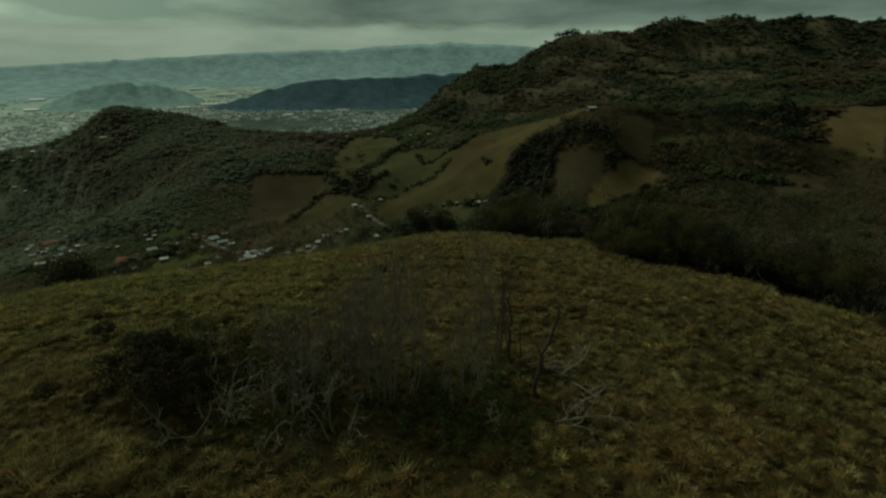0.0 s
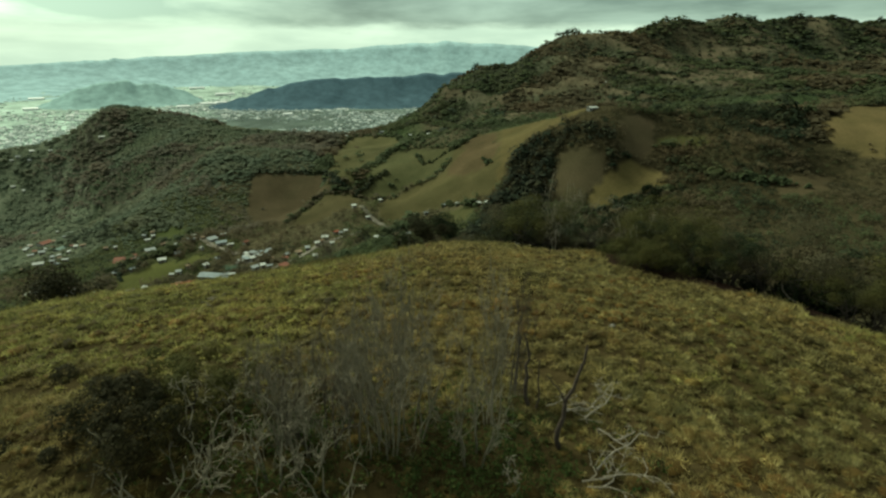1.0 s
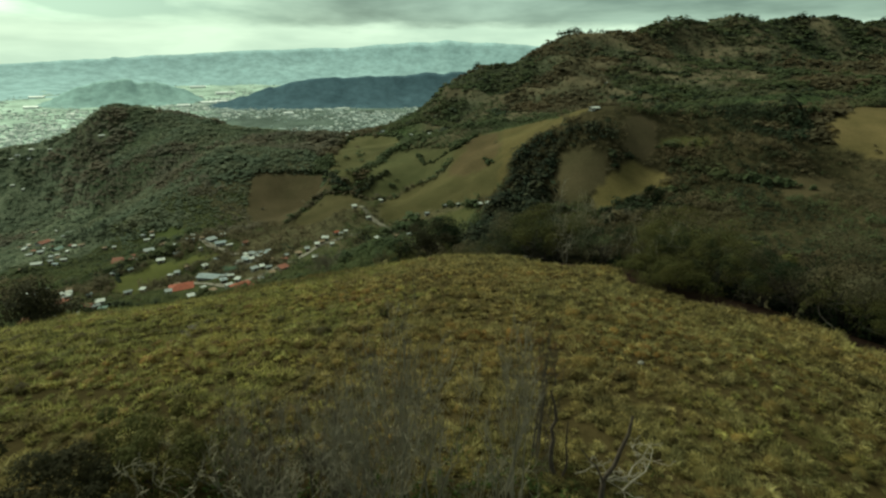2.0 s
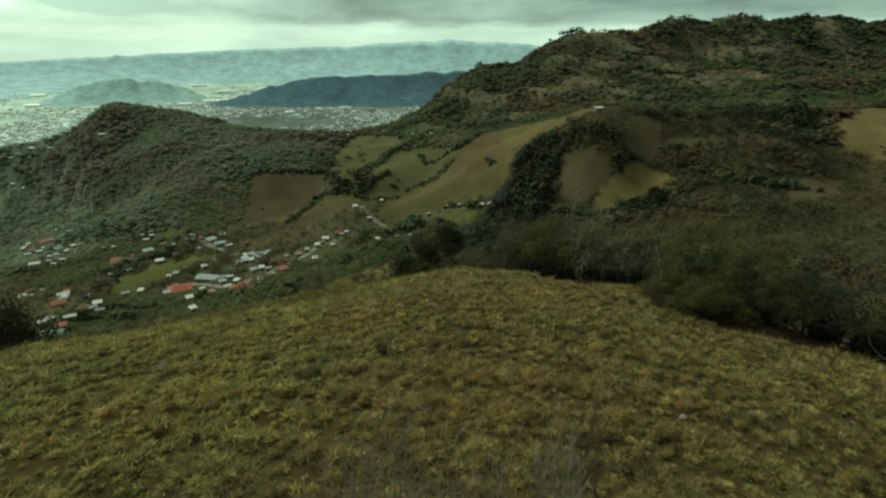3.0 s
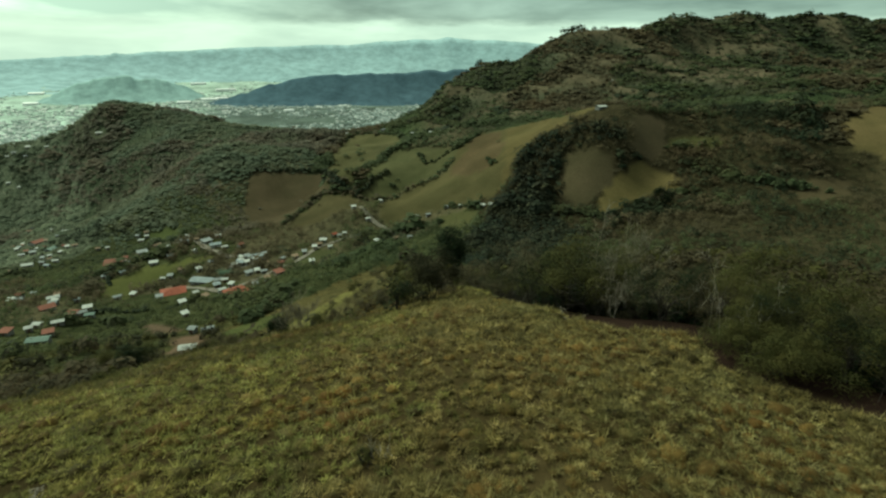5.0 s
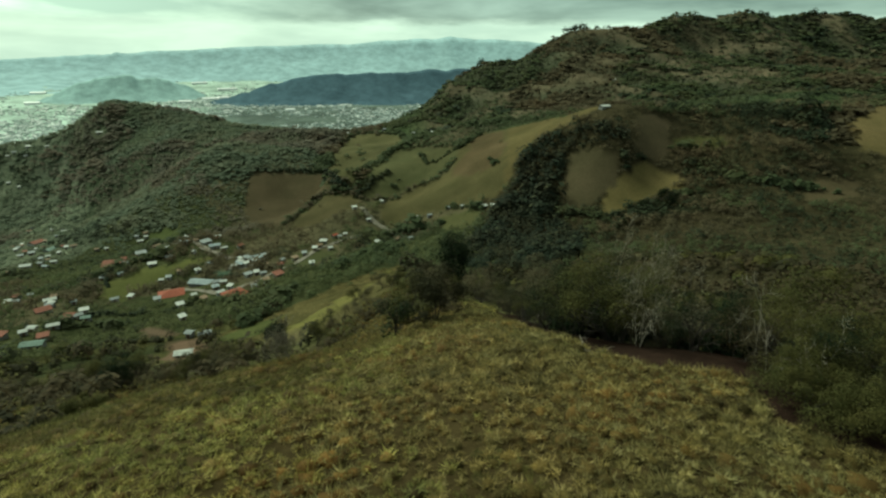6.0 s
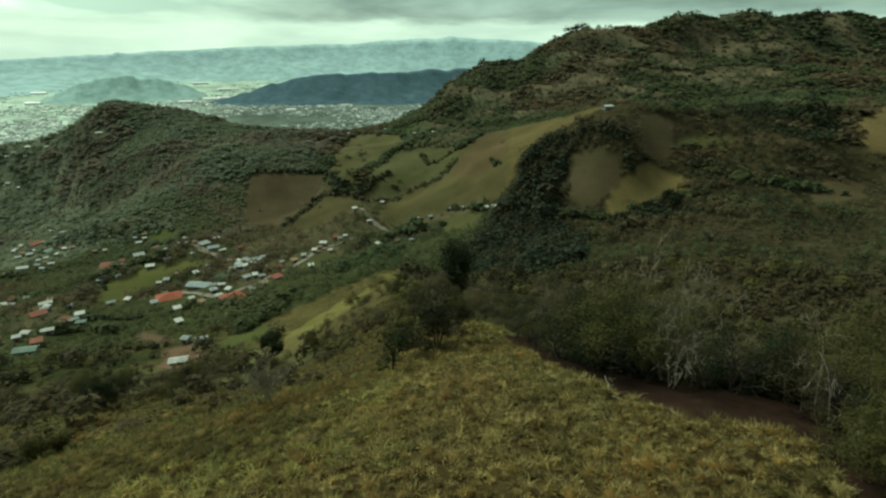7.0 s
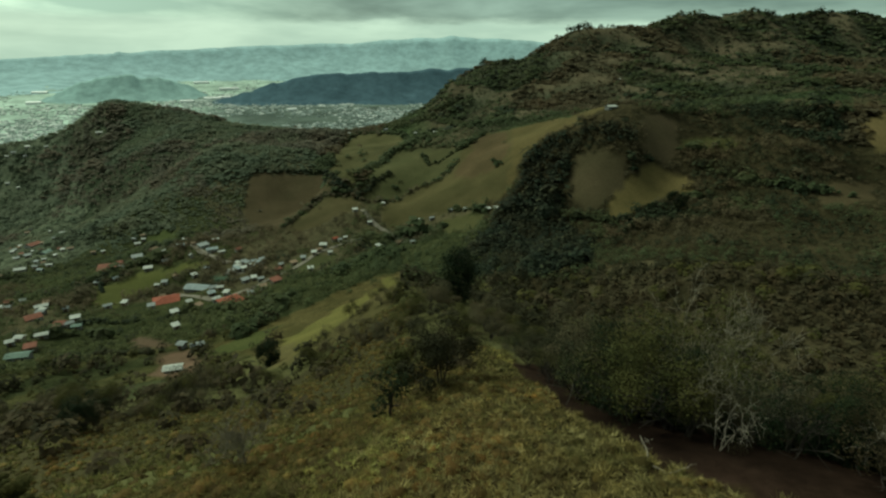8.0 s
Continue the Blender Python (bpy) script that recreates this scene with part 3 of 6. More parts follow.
far_ridge("backdrop", [(-1330, 2720, -240), (-1160, 2795, -206), (-1026, 2847, -172), (-915, 2885, -132), (-776, 2925, -98), (-518, 2982, -79), (-280, 3014, -74), (-98, 3025, -61), (84, 3026, -55), (326, 3009, -76), (900, 2900, -90)], 330, -228, hazy_hill_material("hazy_dark_blue_hill", (0.078, 0.125, 0.155), 0.02), 161, 16)


# ---- the city on the plain ----
def boxes(name, rows, mat, label):
    """Many plain blocks with pitched or flat tops, joined: x, y, z, length, width, height, turn."""
    r = np.asarray(rows)
    unit = np.array([(-.5, -.5, 0), (.5, -.5, 0), (.5, .5, 0), (-.5, .5, 0), (-.5, -.5, 1), (.5, -.5, 1), (.5, .5, 1), (-.5, .5, 1), (-.5, 0, 1.35), (.5, 0, 1.35)])
    quads = np.array([(0, 1, 5, 4), (1, 2, 6, 5), (2, 3, 7, 6), (3, 0, 4, 7), (4, 5, 9, 8), (6, 7, 8, 9), (5, 6, 9, 9), (7, 4, 8, 8)])
    p = unit[None] * r[:, None, 3:6]
    c, s = np.cos(r[:, 6])[:, None], np.sin(r[:, 6])[:, None]
    x, y = p[..., 0] * c - p[..., 1] * s + r[:, :1], p[..., 0] * s + p[..., 1] * c + r[:, 1:2]
    verts = np.stack([x, y, p[..., 2] + r[:, 2:3]], -1).reshape(-1, 3)
    tri = np.concatenate([quads[:, [0, 1, 2]], quads[:6, [0, 2, 3]]])
    faces = (tri[None] + (np.arange(len(r)) * 10)[:, None, None]).reshape(-1, 3)
    return tagged(mesh_object(name, verts, faces, mat), label, "buildings", kind="stuff")


def island_material(name, stops, rough_=0.7):
    m, t, b = material(name, rough_, 0.3)
    r = t.nodes.new("ShaderNodeNewGeometry").outputs["Random Per Island"]
    grime = ramp(t, noise_of(t, 0.4, 4.0), [(0.3, (0.75, 0.75, 0.75)), (0.7, (1.1, 1.1, 1.1))])
    t.links.new(mixed(t, ramp(t, r, stops), grime, 0.8, "MULTIPLY"), b.inputs["Base Color"])
    return m


# house colours carry painted haze: greenish greys with few clean whites
CITY = island_material("hazy_city_walls", [(0.0, (0.20, 0.26, 0.235)), (0.5, (0.30, 0.36, 0.335)), (0.8, (0.46, 0.52, 0.49)), (0.93, (0.8, 0.82, 0.78))])


def build_city():
    rng = np.random.default_rng(5)
    n = 24000
    az = np.radians(rng.uniform(-42, 2, n))
    d = np.exp(rng.uniform(math.log(1500), math.log(4500), n))
    x, y = d * np.sin(az), d * np.cos(az)
    z = height(x, y)
    dense = rough(x, y, 300, 5, 81) - 0.02 + np.where((y < 2500) & (x > -0.40 * y), 0.08, 0)
    keep = (d < 2700 + 1700 * rng.random(n)) & (plain_at(x, y, z) > 0.5) & (rng.uniform(-0.34, 0.32, n) < dense)
    x, y, z, d = x[keep], y[keep], z[keep], d[keep]
    k = len(x)
    size = rng.lognormal(0, 0.45, k) * np.clip(d * 0.0024, 3.6, 7)
    rows = np.stack([x, y, z - 1, size * rng.uniform(1, 2.2, k), size, rng.uniform(2.4, 4.2, k), rng.normal(0.3, 0.5, k)], 1)
    boxes("city_blocks", rows, CITY, "low houses of a city spread over the plain, paled by painted haze")
    big = [(-1232, 2874, 80, 30), (-1190, 2930, 60, 30), (-1310, 3302, 110, 34), (-1298, 2729, 60, 30), (-1933, 2556, 60, 26), (-1750, 2050, 40, 24), (-2150, 2900, 70, 34), (-1560, 3500, 90, 34), (-700, 2450, 40, 24)]
    for gx, gy, gl, gw in big:
        boxes("warehouse", [(gx, gy, float(height(gx, gy)[0]) - 1, gl, gw, 10, 0.25 + 0.4 * rng.random())], WAREHOUSE, "large white warehouse roof on the plain").name = "warehouse"


WAREHOUSE = plain_material("white_sheet_roof", (0.8, 0.82, 0.8), 0.5, 0.08, 0.05)
build_city()


# ---- woodland, hedges ----
def sprays(name, x, y, size, k, mat, label, seed=1, tall=1.0, category="trees", leaf=(0.16, 0.34), kind="stuff"):
    """Crowns built of k leafy sprays each, lobed and open, standing on the ground; joined in one mesh."""
    rng = np.random.default_rng(seed)
    n = len(x)
    z = height(x, y)
    d = rng.normal(0, 1, (n, k, 3))
    d[..., 2] = np.abs(d[..., 2]) - 0.2
    d /= np.linalg.norm(d, axis=2, keepdims=True)
    lobes = rng.normal(0, 1, (n, 4, 3))
    lobes /= np.linalg.norm(lobes, axis=2, keepdims=True)
    bulge = np.max(np.einsum("nkc,nlc->nkl", d, lobes), 2)
    rr = (0.6 + 0.4 * bulge) * rng.uniform(0.55, 1.05, (n, k))
    s = np.asarray(size)[:, None]
    high = s * tall
    p = np.stack([x[:, None] + d[..., 0] * rr * s * 0.62, y[:, None] + d[..., 1] * rr * s * 0.62, z[:, None] + high * 0.30 + d[..., 2] * rr * high * 0.62], -1).reshape(-1, 3)
    nrm = d.reshape(-1, 3) * (0.75 if k > 30 else 0.42) + rng.normal(0, 0.14, (n * k, 3)) + (0, 0, 0.85)
    nrm /= np.linalg.norm(nrm, axis=1, keepdims=True)
    u = np.cross(nrm, rng.normal(0, 1, (n * k, 3)))
    u /= np.linalg.norm(u, axis=1, keepdims=True)
    v = np.cross(nrm, u)
    q = (np.repeat(size, k) * rng.uniform(leaf[0], leaf[1], n * k))[:, None]
    verts = np.stack([p - u * q, p + v * q * 0.75, p + u * q, p - v * q * 0.75], 1)
    # leaves take the light as a rounded crown does
    middle = np.repeat(np.stack([x, y, z + high[:, 0] * 0.2], -1), k, 0)[:, None]
    girth = np.repeat(s[:, 0], k)[:, None, None] * 0.62
    soft = unit((verts - middle) / girth * (0.8 if k > 30 else 0.55) + nrm[:, None] * 0.35 + (0, 0, 0.45 if k > 30 else 0.95))
    return tagged(mesh_object(name, verts.reshape(-1, 3), np.arange(n * k * 4).reshape(-1, 4), mat, normals=soft.reshape(-1, 3)), label, category, kind=kind)


DARK_GROVE = [(45, 398), (59, 435), (69, 446), (92, 429), (129, 409), (124, 394), (88, 408), (79, 388), (69, 352), (73, 330), (78, 307), (58, 240), (37, 226), (12, 237), (-2, 280), (19, 331), (33, 374)]
VILLAGE_LAND = [(-20, 440), (-110, 480), (-200, 450), (-330, 520), (-560, 560), (-420, 330), (-260, 190), (-120, 160), (-70, 180), (-60, 260), (-40, 330)]


def build_woods():
    rng = np.random.default_rng(11)
    rad = [228.0]
    pace = lambda q: 0.0066 * q + 1.1 if q < 480 else 0.0044 * q + 1.1
    while rad[-1] < 2300:
        rad.append(rad[-1] + pace(rad[-1]))
    px, py, ps = [], [], []
    for r in rad:
        step = pace(r) * 1.05
        az = np.arange(-radians(50), radians(50), step / r)
        az = az + rng.uniform(-0.45, 0.45, len(az)) * step / r
        rr = r + rng.uniform(-0.5, 0.5, len(az)) * step
        px.append(rr * np.sin(az))
        py.append(rr * np.cos(az))
        ps.append(np.full(len(az), step))
    x, y, step = np.concatenate(px), np.concatenate(py), np.concatenate(ps)
    r = np.hypot(x, y)
    z = height(x, y)
    grow = rng.random(len(x))
    chance = np.where(r > 480, 0.88, 0.55)
    thick = rough(x, y, 130, 4, 41)
    patchy = rough(x, y, 55, 4, 43)
    east = (x > 60) & (y < 560)
    chance = np.where(east, np.where(patchy > -0.08, 0.85, 0.55), chance)
    high = (y > 560) & (x > -60)
    chance = np.where(high, np.where(thick > 0.06, 0.9, np.where(rough(x, y, 45, 3, 45) > 0.04, 0.65, 0.28)), chance)
    deep = hollow(x, y) + 0.25 * rough(x, y, 40, 3, 46)
    flank = (y > 640) & high
    chance = np.where(flank, np.clip(deep * 8 + 0.24, 0.28, 0.97), chance)
    village = inside(VILLAGE_LAND, x, y)
    chance = np.where(village, np.where(thick > -0.05, 0.8, 0.55), chance)
    for colour, poly in FIELDS:
        chance = np.where(frayed(poly, x, y, 2.5), 0.006, chance)
    chance = np.where(inside(OPEN_SLOPE, x, y), 0.015, chance)
    chance = np.where((y > 1300) & (x < -400), np.minimum(chance, 0.35), chance)
    grove = inside(DARK_GROVE, x, y)
    chance = np.where(grove, 0.97, chance)
    spur = inside([(a * 1.12, b + 4) for a, b in SPUR], x, y)
    ridge_top = (np.abs(x + 7) < 16) & (y < 170)
    chance = np.where(spur | ridge_top | (plain_at(x, y, z) > 0.4), 0, chance)
    for hx, hy, hw, kind_ in UPPER_VILLAGE + LOWER_VILLAGE + VILLAGE_CENTRE + ROADSIDE_HOUSES + HILL_HOUSES:
        dx, dy = x - hx, y - hy
        clear = (np.abs(dx) < hw * 0.75 + 2.5) & (dy < hw * 0.6 + 1) & (dy > -hw * 0.6 - 4)
        chance = np.where(clear, 0, chance)
    chance = np.where((x < -0.68 * y + 60 * rough(x, y, 60, 3, 47)) & (y > 420), chance * 0.55, chance)
    keep = grow < chance
    r_ = r[keep]
    x, y, step, r, grove, village = x[keep], y[keep], step[keep], r[keep], grove[keep], village[keep]
    swell = np.clip(1.0 + 1.2 * rough(x, y, 55, 4, 43), 0.6, 1.4)
    size = np.clip(step * rng.lognormal(0.12, 0.34, len(x)) * swell, 1.4, 15) * np.where(r > 480, 0.95, np.where(r > 380, 0.72, 0.9)) * np.where(r > 850, 0.92, 1.0)
    bare = rough(x, y, 150, 4, 91) + 0.42 * np.exp(-((x + 390) / 170) ** 2 - ((y - 730) / 110) ** 2) - 0.2 * np.exp(-((x + 250) / 90) ** 2 - ((y - 620) / 120) ** 2) + 0.22 * np.exp(-((x + 480) / 80) ** 2 - ((y - 985) / 60) ** 2) + np.where((x > 90) & (y < 560), 0.10, 0) + rng.normal(0, 0.035, len(x))
    dry = (bare > 0.13) & ~grove
    lot = rng.random(len(x))
    shady = village & ~dry & (lot < 0.25)
    shady |= (x > 60) & (y < 560) & ~grove & (rough(x, y, 38, 3, 95) + 0.25 * (lot - 0.5) > 0.13)
    shady |= (r >= 650) & (x > -60) & ~dry & (lot < 0.36)
    dry &= ~shady
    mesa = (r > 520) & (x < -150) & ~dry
    for name, pick, mat, label, k in (
        ("woods", shady & (r < 650), DARK_WOODS, "dark trees in clumps between houses and pastures", 34),
        ("woods", shady & (r >= 650), DARK_WOODS, "darkest trees of the mountain forest", 8),
        ("woods", ~dry & ~shady & ~grove & (r < 480) & (x >= -40), WOODS, "dense dark green broadleaf woods on the hillsides", 32),
        ("woods", ~dry & ~shady & ~grove & (r < 480) & (x < -40), VALLEY_WOODS, "green broadleaf trees between the village plots", 32),
        ("woods", ~dry & ~shady & ~mesa & (r >= 480) & (r < 900), WOODS, "dark green forest on the far slopes", 16),
        ("woods", ~dry & ~shady & ~mesa & (r >= 900), WOODS, "dark green forest on the mountain", 7),
        ("dry_woods", dry & (r < 480), DRY_WOODS, "leafless brownish scrub and trees on the slopes", 32),
        ("dry_woods", dry & (x < -150) & (r >= 480), HAZY_SCRUB, "grey-brown leafless scrub on the western hill, haze painted in", 8),
        ("dry_woods", dry & (x >= -150) & (r >= 480), DRY_WOODS, "dry brown scrub on the far slopes", 8),
        ("woods", mesa & ~shady, HAZY_WOODS, "grey-green woods on the western hill, haze painted in", 12),
        ("grove", grove, GROVE_LEAVES, "dark green grove of tall trees down the gully", 46),
    ):
        if pick.any():
            big = 1.15
            fat = (0.08, 0.17) if name == "grove" else (0.065, 0.15) if k > 30 else ((0.13, 0.27) if k > 15 else (0.15, 0.31) if k > 10 else (0.21, 0.40))
            sprays(name, x[pick], y[pick], size[pick] * (1.5 if name == "grove" else big), k, mat, label, len(name) + k, 1.2 if name == "grove" else (1.0 if k > 30 else (0.42 if r_[pick].min() > 500 else 0.7)), leaf=fat)


def hedgerow(points, size, gap, mat, seed, label="dark hedgerow of shrubs between pastures"):
    rng = np.random.default_rng(seed)
    xs, ys = [], []
    for (ax, ay), (bx, by) in zip(points, points[1:]):
        n = max(2, int(math.hypot(bx - ax, by - ay) / gap))
        f = (np.arange(n) + rng.uniform(0, 1, n)) / n
        xs.append(ax + (bx - ax) * f)
        ys.append(ay + (by - ay) * f)
    x, y = np.concatenate(xs), np.concatenate(ys)
    x, y = x + rng.normal(0, size * 0.3, len(x)), y + rng.normal(0, size * 0.3, len(x))
    sprays("hedgerow", x, y, size * rng.lognormal(0, 0.35, len(x)), 40, mat, label, seed, category="hedge")


UPPER_VILLAGE = [(-487, 658, 11, "w"), (-516, 675, 4, "w"), (-410, 544, 4, "g"), (-562, 694, 10, "t"), (-508, 614, 6, "w"), (-429, 539, 13, "o"), (-437, 521, 5, "w"), (-398, 500, 4, "w"), (-382, 474, 8, "g"), (-366, 477, 11, "n"), (-347, 472, 5, "w"), (-340, 472, 8, "t"), (-344, 458, 4, "w"), (-343, 444, 5, "w"), (-332, 422, 5, "g"), (-313, 411, 7, "w"), (-320, 406, 6, "g"), (-405, 487, 7, "w"), (-329, 402, 12, "w"), (-292, 445, 4, "w"), (-268, 456, 7, "w"), (-266, 462, 5, "w"), (-224, 382, 11, "g"), (-239, 374, 16, "o"), (-200, 353, 8, "w"), (-205, 381, 8, "w"), (-231, 415, 9, "t"), (-201, 369, 9, "t")]
LOWER_VILLAGE = [(-225, 337, 4, "g"), (-174, 284, 4, "w"), (-181, 328, 4, "w"), (-153, 287, 14, "r"), (-215, 279, 9, "w"), (-206, 268, 5, "w"), (-178, 253, 6, "w"), (-241, 287, 6, "g"), (-200, 255, 7, "o"), (-247, 305, 4, "g"), (-133, 258, 5, "w"), (-153, 273, 5, "g"), (-135, 276, 4, "w"), (-159, 198, 8, "n"), (-175, 218, 5, "w"), (-170, 223, 7, "w"), (-168, 240, 4, "n"), (-118, 231, 4, "w"), (-99, 200, 4, "g"), (-174, 212, 4, "w"), (-84, 167, 8, "w"), (-245, 286, 5, "w")]
VILLAGE_CENTRE = [(-218, 441, 7, "w"), (-201, 398, 5, "g"), (-177, 386, 11, "g"), (-181, 415, 7, "w"), (-166, 375, 8, "b"), (-157, 369, 7, "w"), (-178, 368, 4, "w"), (-160, 334, 5, "w"), (-178, 331, 5, "g"), (-146, 309, 15, "b"), (-133, 300, 7, "g"), (-127, 296, 5, "w"), (-104, 296, 5, "g"), (-110, 302, 4, "w"), (-118, 283, 4, "w"), (-121, 277, 6, "w"), (-110, 269, 11.5, "r"), (-90, 280, 5, "o"), (-94, 325, 6, "t"), (-90, 332, 4, "g"), (-85, 340, 4, "w"), (-101, 273, 4, "g"), (-103, 328, 4, "g")]
ROADSIDE_HOUSES = [(-76, 439, 6, "w"), (-57, 468, 4, "w"), (-62, 420, 5, "w"), (-23, 419, 5, "w"), (-14, 418, 5, "g"), (1, 418, 4, "g"), (11, 408, 4, "w"), (27, 392, 5, "w"), (32, 388, 4, "w"), (-47, 356, 5, "w"), (-36, 386, 7, "t"), (-25, 361, 5, "g"), (-85, 363, 7, "w"), (-85, 339, 4, "w"), (-75, 339, 4, "w"), (-74, 384, 4, "w"), (-77, 379, 4, "g"), (-81, 381, 4, "r"), (-76, 296, 4, "w"), (120, 441, 13, "w"), (219, 753, 6, "w")]
HILL_HOUSES = [(-593, 932, 16, "w"), (-720, 932, 15, "w"), (-685, 927, 10, "w"), (-737, 919, 13, "g"), (-743, 910, 9, "w"), (-710, 908, 9, "g"), (-91, 797, 10, "g"), (-18, 716, 9, "w"), (-145, 805, 5, "w"), (-46, 755, 6, "w"), (-7, 719, 5, "g"), (-704, 851, 10, "w"), (-681, 841, 7, "w")]

HEDGES = []
HEDGES.append([(-134, 592), (-104, 496), (-88, 484), (-76, 476)])
HEDGES.append([(-132, 425), (-127, 458), (-119, 487), (-97, 480), (-88, 483)])
HEDGES.append([(-88, 484), (-74, 503), (-55, 517)])
HEDGES.append([(-81, 479), (-67, 502), (-58, 516)])
HEDGES.append([(-82, 521), (-67, 579), (-50, 630)])
HEDGES.append([(-27, 553), (-21, 529), (-10, 527), (20, 544), (37, 599)])
HEDGES.append([(-209, 587), (-174, 592), (-143, 592)])
HEDGES.append([(-2, 422), (27, 391)])
HEDGES.append([(-149, 752), (-128, 816), (-65, 764), (-20, 587)])
HEDGES.append([(69, 350), (88, 348), (106, 339), (122, 334)])
HEDGES.append([(147, 366), (168, 358)])
HEDGES.append([(161, 410), (196, 425)])
HEDGES.append([(119, 380), (122, 387), (140, 395)])
HEDGES.append([(35, 469), (41, 452)])
HEDGES.append([(-53, 498), (-48, 495)])

build_woods()


def belt(points, gap, wide, size, tall, mat, seed, label, name="tree_belt"):
    """Uneven single trees and clumps along a line."""
    rng = np.random.default_rng(seed)
    xs, ys = [], []
    for (ax, ay), (bx, by) in zip(points, points[1:]):
        n = max(2, int(math.hypot(bx - ax, by - ay) / gap))
        f = np.sort(rng.random(n))
        xs.append(ax + (bx - ax) * f)
        ys.append(ay + (by - ay) * f)
    x, y = np.concatenate(xs), np.concatenate(ys)
    keep = rough(x, y, 45, 3, seed) > -0.2
    x, y = x[keep] + rng.normal(0, wide, keep.sum()), y[keep] + rng.normal(0, wide, keep.sum())
    sprays(name, x, y, size * rng.lognormal(-0.1, 0.38, len(x)), 44, mat, label, seed, tall, leaf=(0.09, 0.19))


belt([(-60, 1000), (0, 1000), (80, 1010), (150, 1015), (216, 1015), (300, 1030), (380, 1035), (453, 1041), (613, 1116), (820, 1130), (1050, 1130)], 2.8, 5, 6.2, 1.2, DARK_WOODS, 401, "uneven dark trees along the mountain's skyline")
belt([(206, 420), (215, 408), (226, 398), (236, 392), (246, 392), (262, 402), (280, 432), (290, 456)], 3.6, 4.5, 8.5, 1.7, DARK_WOODS, 402, "belt of tall dark trees across the eastern slope")
belt([(136, 446), (160, 452), (198, 470), (234, 464), (286, 468), (312, 446)], 4.2, 3.5, 6.5, 1.1, WOODS, 403, "row of trees above the eastern pastures")
belt([(150, 372), (172, 366), (196, 360), (224, 352), (262, 362)], 5.0, 3.0, 5.0, 1.0, DRY_WOODS, 404, "straggling row of trees between the eastern pastures")
for k, line in enumerate(HEDGES):
    hedgerow(line, 3.4, 2.2, WOODS if k % 3 else DARK_WOODS, 300 + k)
for k, line in enumerate([
    [(-232, 339), (-219, 362), (-195, 370)], [(-177, 224), (-161, 232), (-145, 230)],
    [(-57, 280), (-46, 326), (-26, 333)], [(-78, 201), (-77, 232), (-73, 250)], [(-63, 385), (-31, 405), (-2, 391)],
    [(175, 392), (186, 367), (201, 343), (229, 324)], [(-136, 256), (-127, 267), (-94, 241), (-85, 256)],
]):
    hedgerow(line, 4.4, 2.8, WOODS, 340 + k, "green hedgerow of small trees by the village")


# ---- houses ----
def part(name, bm, mat, parent, label="", smooth=False):
    me = bpy.data.meshes.new(name)
    bm.normal_update()
    bm.to_mesh(me)
    bm.free()
    me.materials.append(mat)
    if smooth:
        me.polygons.foreach_set("use_smooth", [True] * len(me.polygons))
    ob = new(name, me)
    ob.parent = parent
    return tagged(ob, label)


def block(bm, x0, y0, z0, x1, y1, z1):
    v = [bm.verts.new(p) for p in ((x0, y0, z0), (x1, y0, z0), (x1, y1, z0), (x0, y1, z0), (x0, y0, z1), (x1, y0, z1), (x1, y1, z1), (x0, y1, z1))]
    for f in ((0, 3, 2, 1), (4, 5, 6, 7), (0, 1, 5, 4), (1, 2, 6, 5), (2, 3, 7, 6), (3, 0, 4, 7)):
        bm.faces.new([v[i] for i in f])


def corrugated(name, colour, metal=0.0):
    m, t, b = material(name, 0.75, 0.15)
    b.inputs["Metallic"].default_value = metal
    wave = node(t, "ShaderNodeTexWave", Scale=4.0)
    t.links.new(place(t), wave.inputs["Vector"])
    rust = ramp(t, noise_of(t, 0.7, 5.0, 0.7), [(0.35, [v * 0.7 for v in colour]), (0.6, colour), (0.8, [min(1, v * 1.1) for v in colour])])
    t.links.new(rust, b.inputs["Base Color"])
    bump(t, b, wave.outputs["Fac"], 0.4, 0.05)
    return m


ROOFS = {
    "w": (corrugated("white_roof_sheet", (0.48, 0.50, 0.46)), "white sheet-metal roof"),
    "g": (corrugated("grey_roof_sheet", (0.26, 0.285, 0.28)), "grey sheet-metal roof"),
    "b": (corrugated("blue_grey_roof_sheet", (0.28, 0.33, 0.34)), "blue-grey sheet-metal roof"),
    "n": (corrugated("green_roof_sheet", (0.18, 0.25, 0.21)), "green sheet-metal roof"),
    "r": (corrugated("red_roof_sheet", (0.27, 0.075, 0.042)), "bright red roof"),
    "o": (corrugated("rust_red_roof_sheet", (0.22, 0.085, 0.055)), "rust-red roof"),
    "t": (corrugated("tan_roof_sheet", (0.24, 0.17, 0.11)), "tan tiled roof"),
}
HOUSE_WALLS = [plain_material("cream_plaster", (0.27, 0.24, 0.19)), plain_material("white_plaster", (0.33, 0.33, 0.30)), plain_material("grey_plaster", (0.18, 0.18, 0.165))]
WINDOW_GLASS = plain_material("dark_window_glass", (0.03, 0.035, 0.04), 0.15, 0.1, 2.0, 0.5)
DOOR_WOOD = plain_material("brown_door", (0.10, 0.06, 0.035))
WHITE_FRAME = plain_material("painted_window_surround", (0.6, 0.6, 0.57), 0.6, 0.1)
COLOUR_WORDS = {"w": "white", "g": "grey", "b": "blue-grey", "n": "green", "r": "bright red", "o": "rust-red", "t": "tan"}


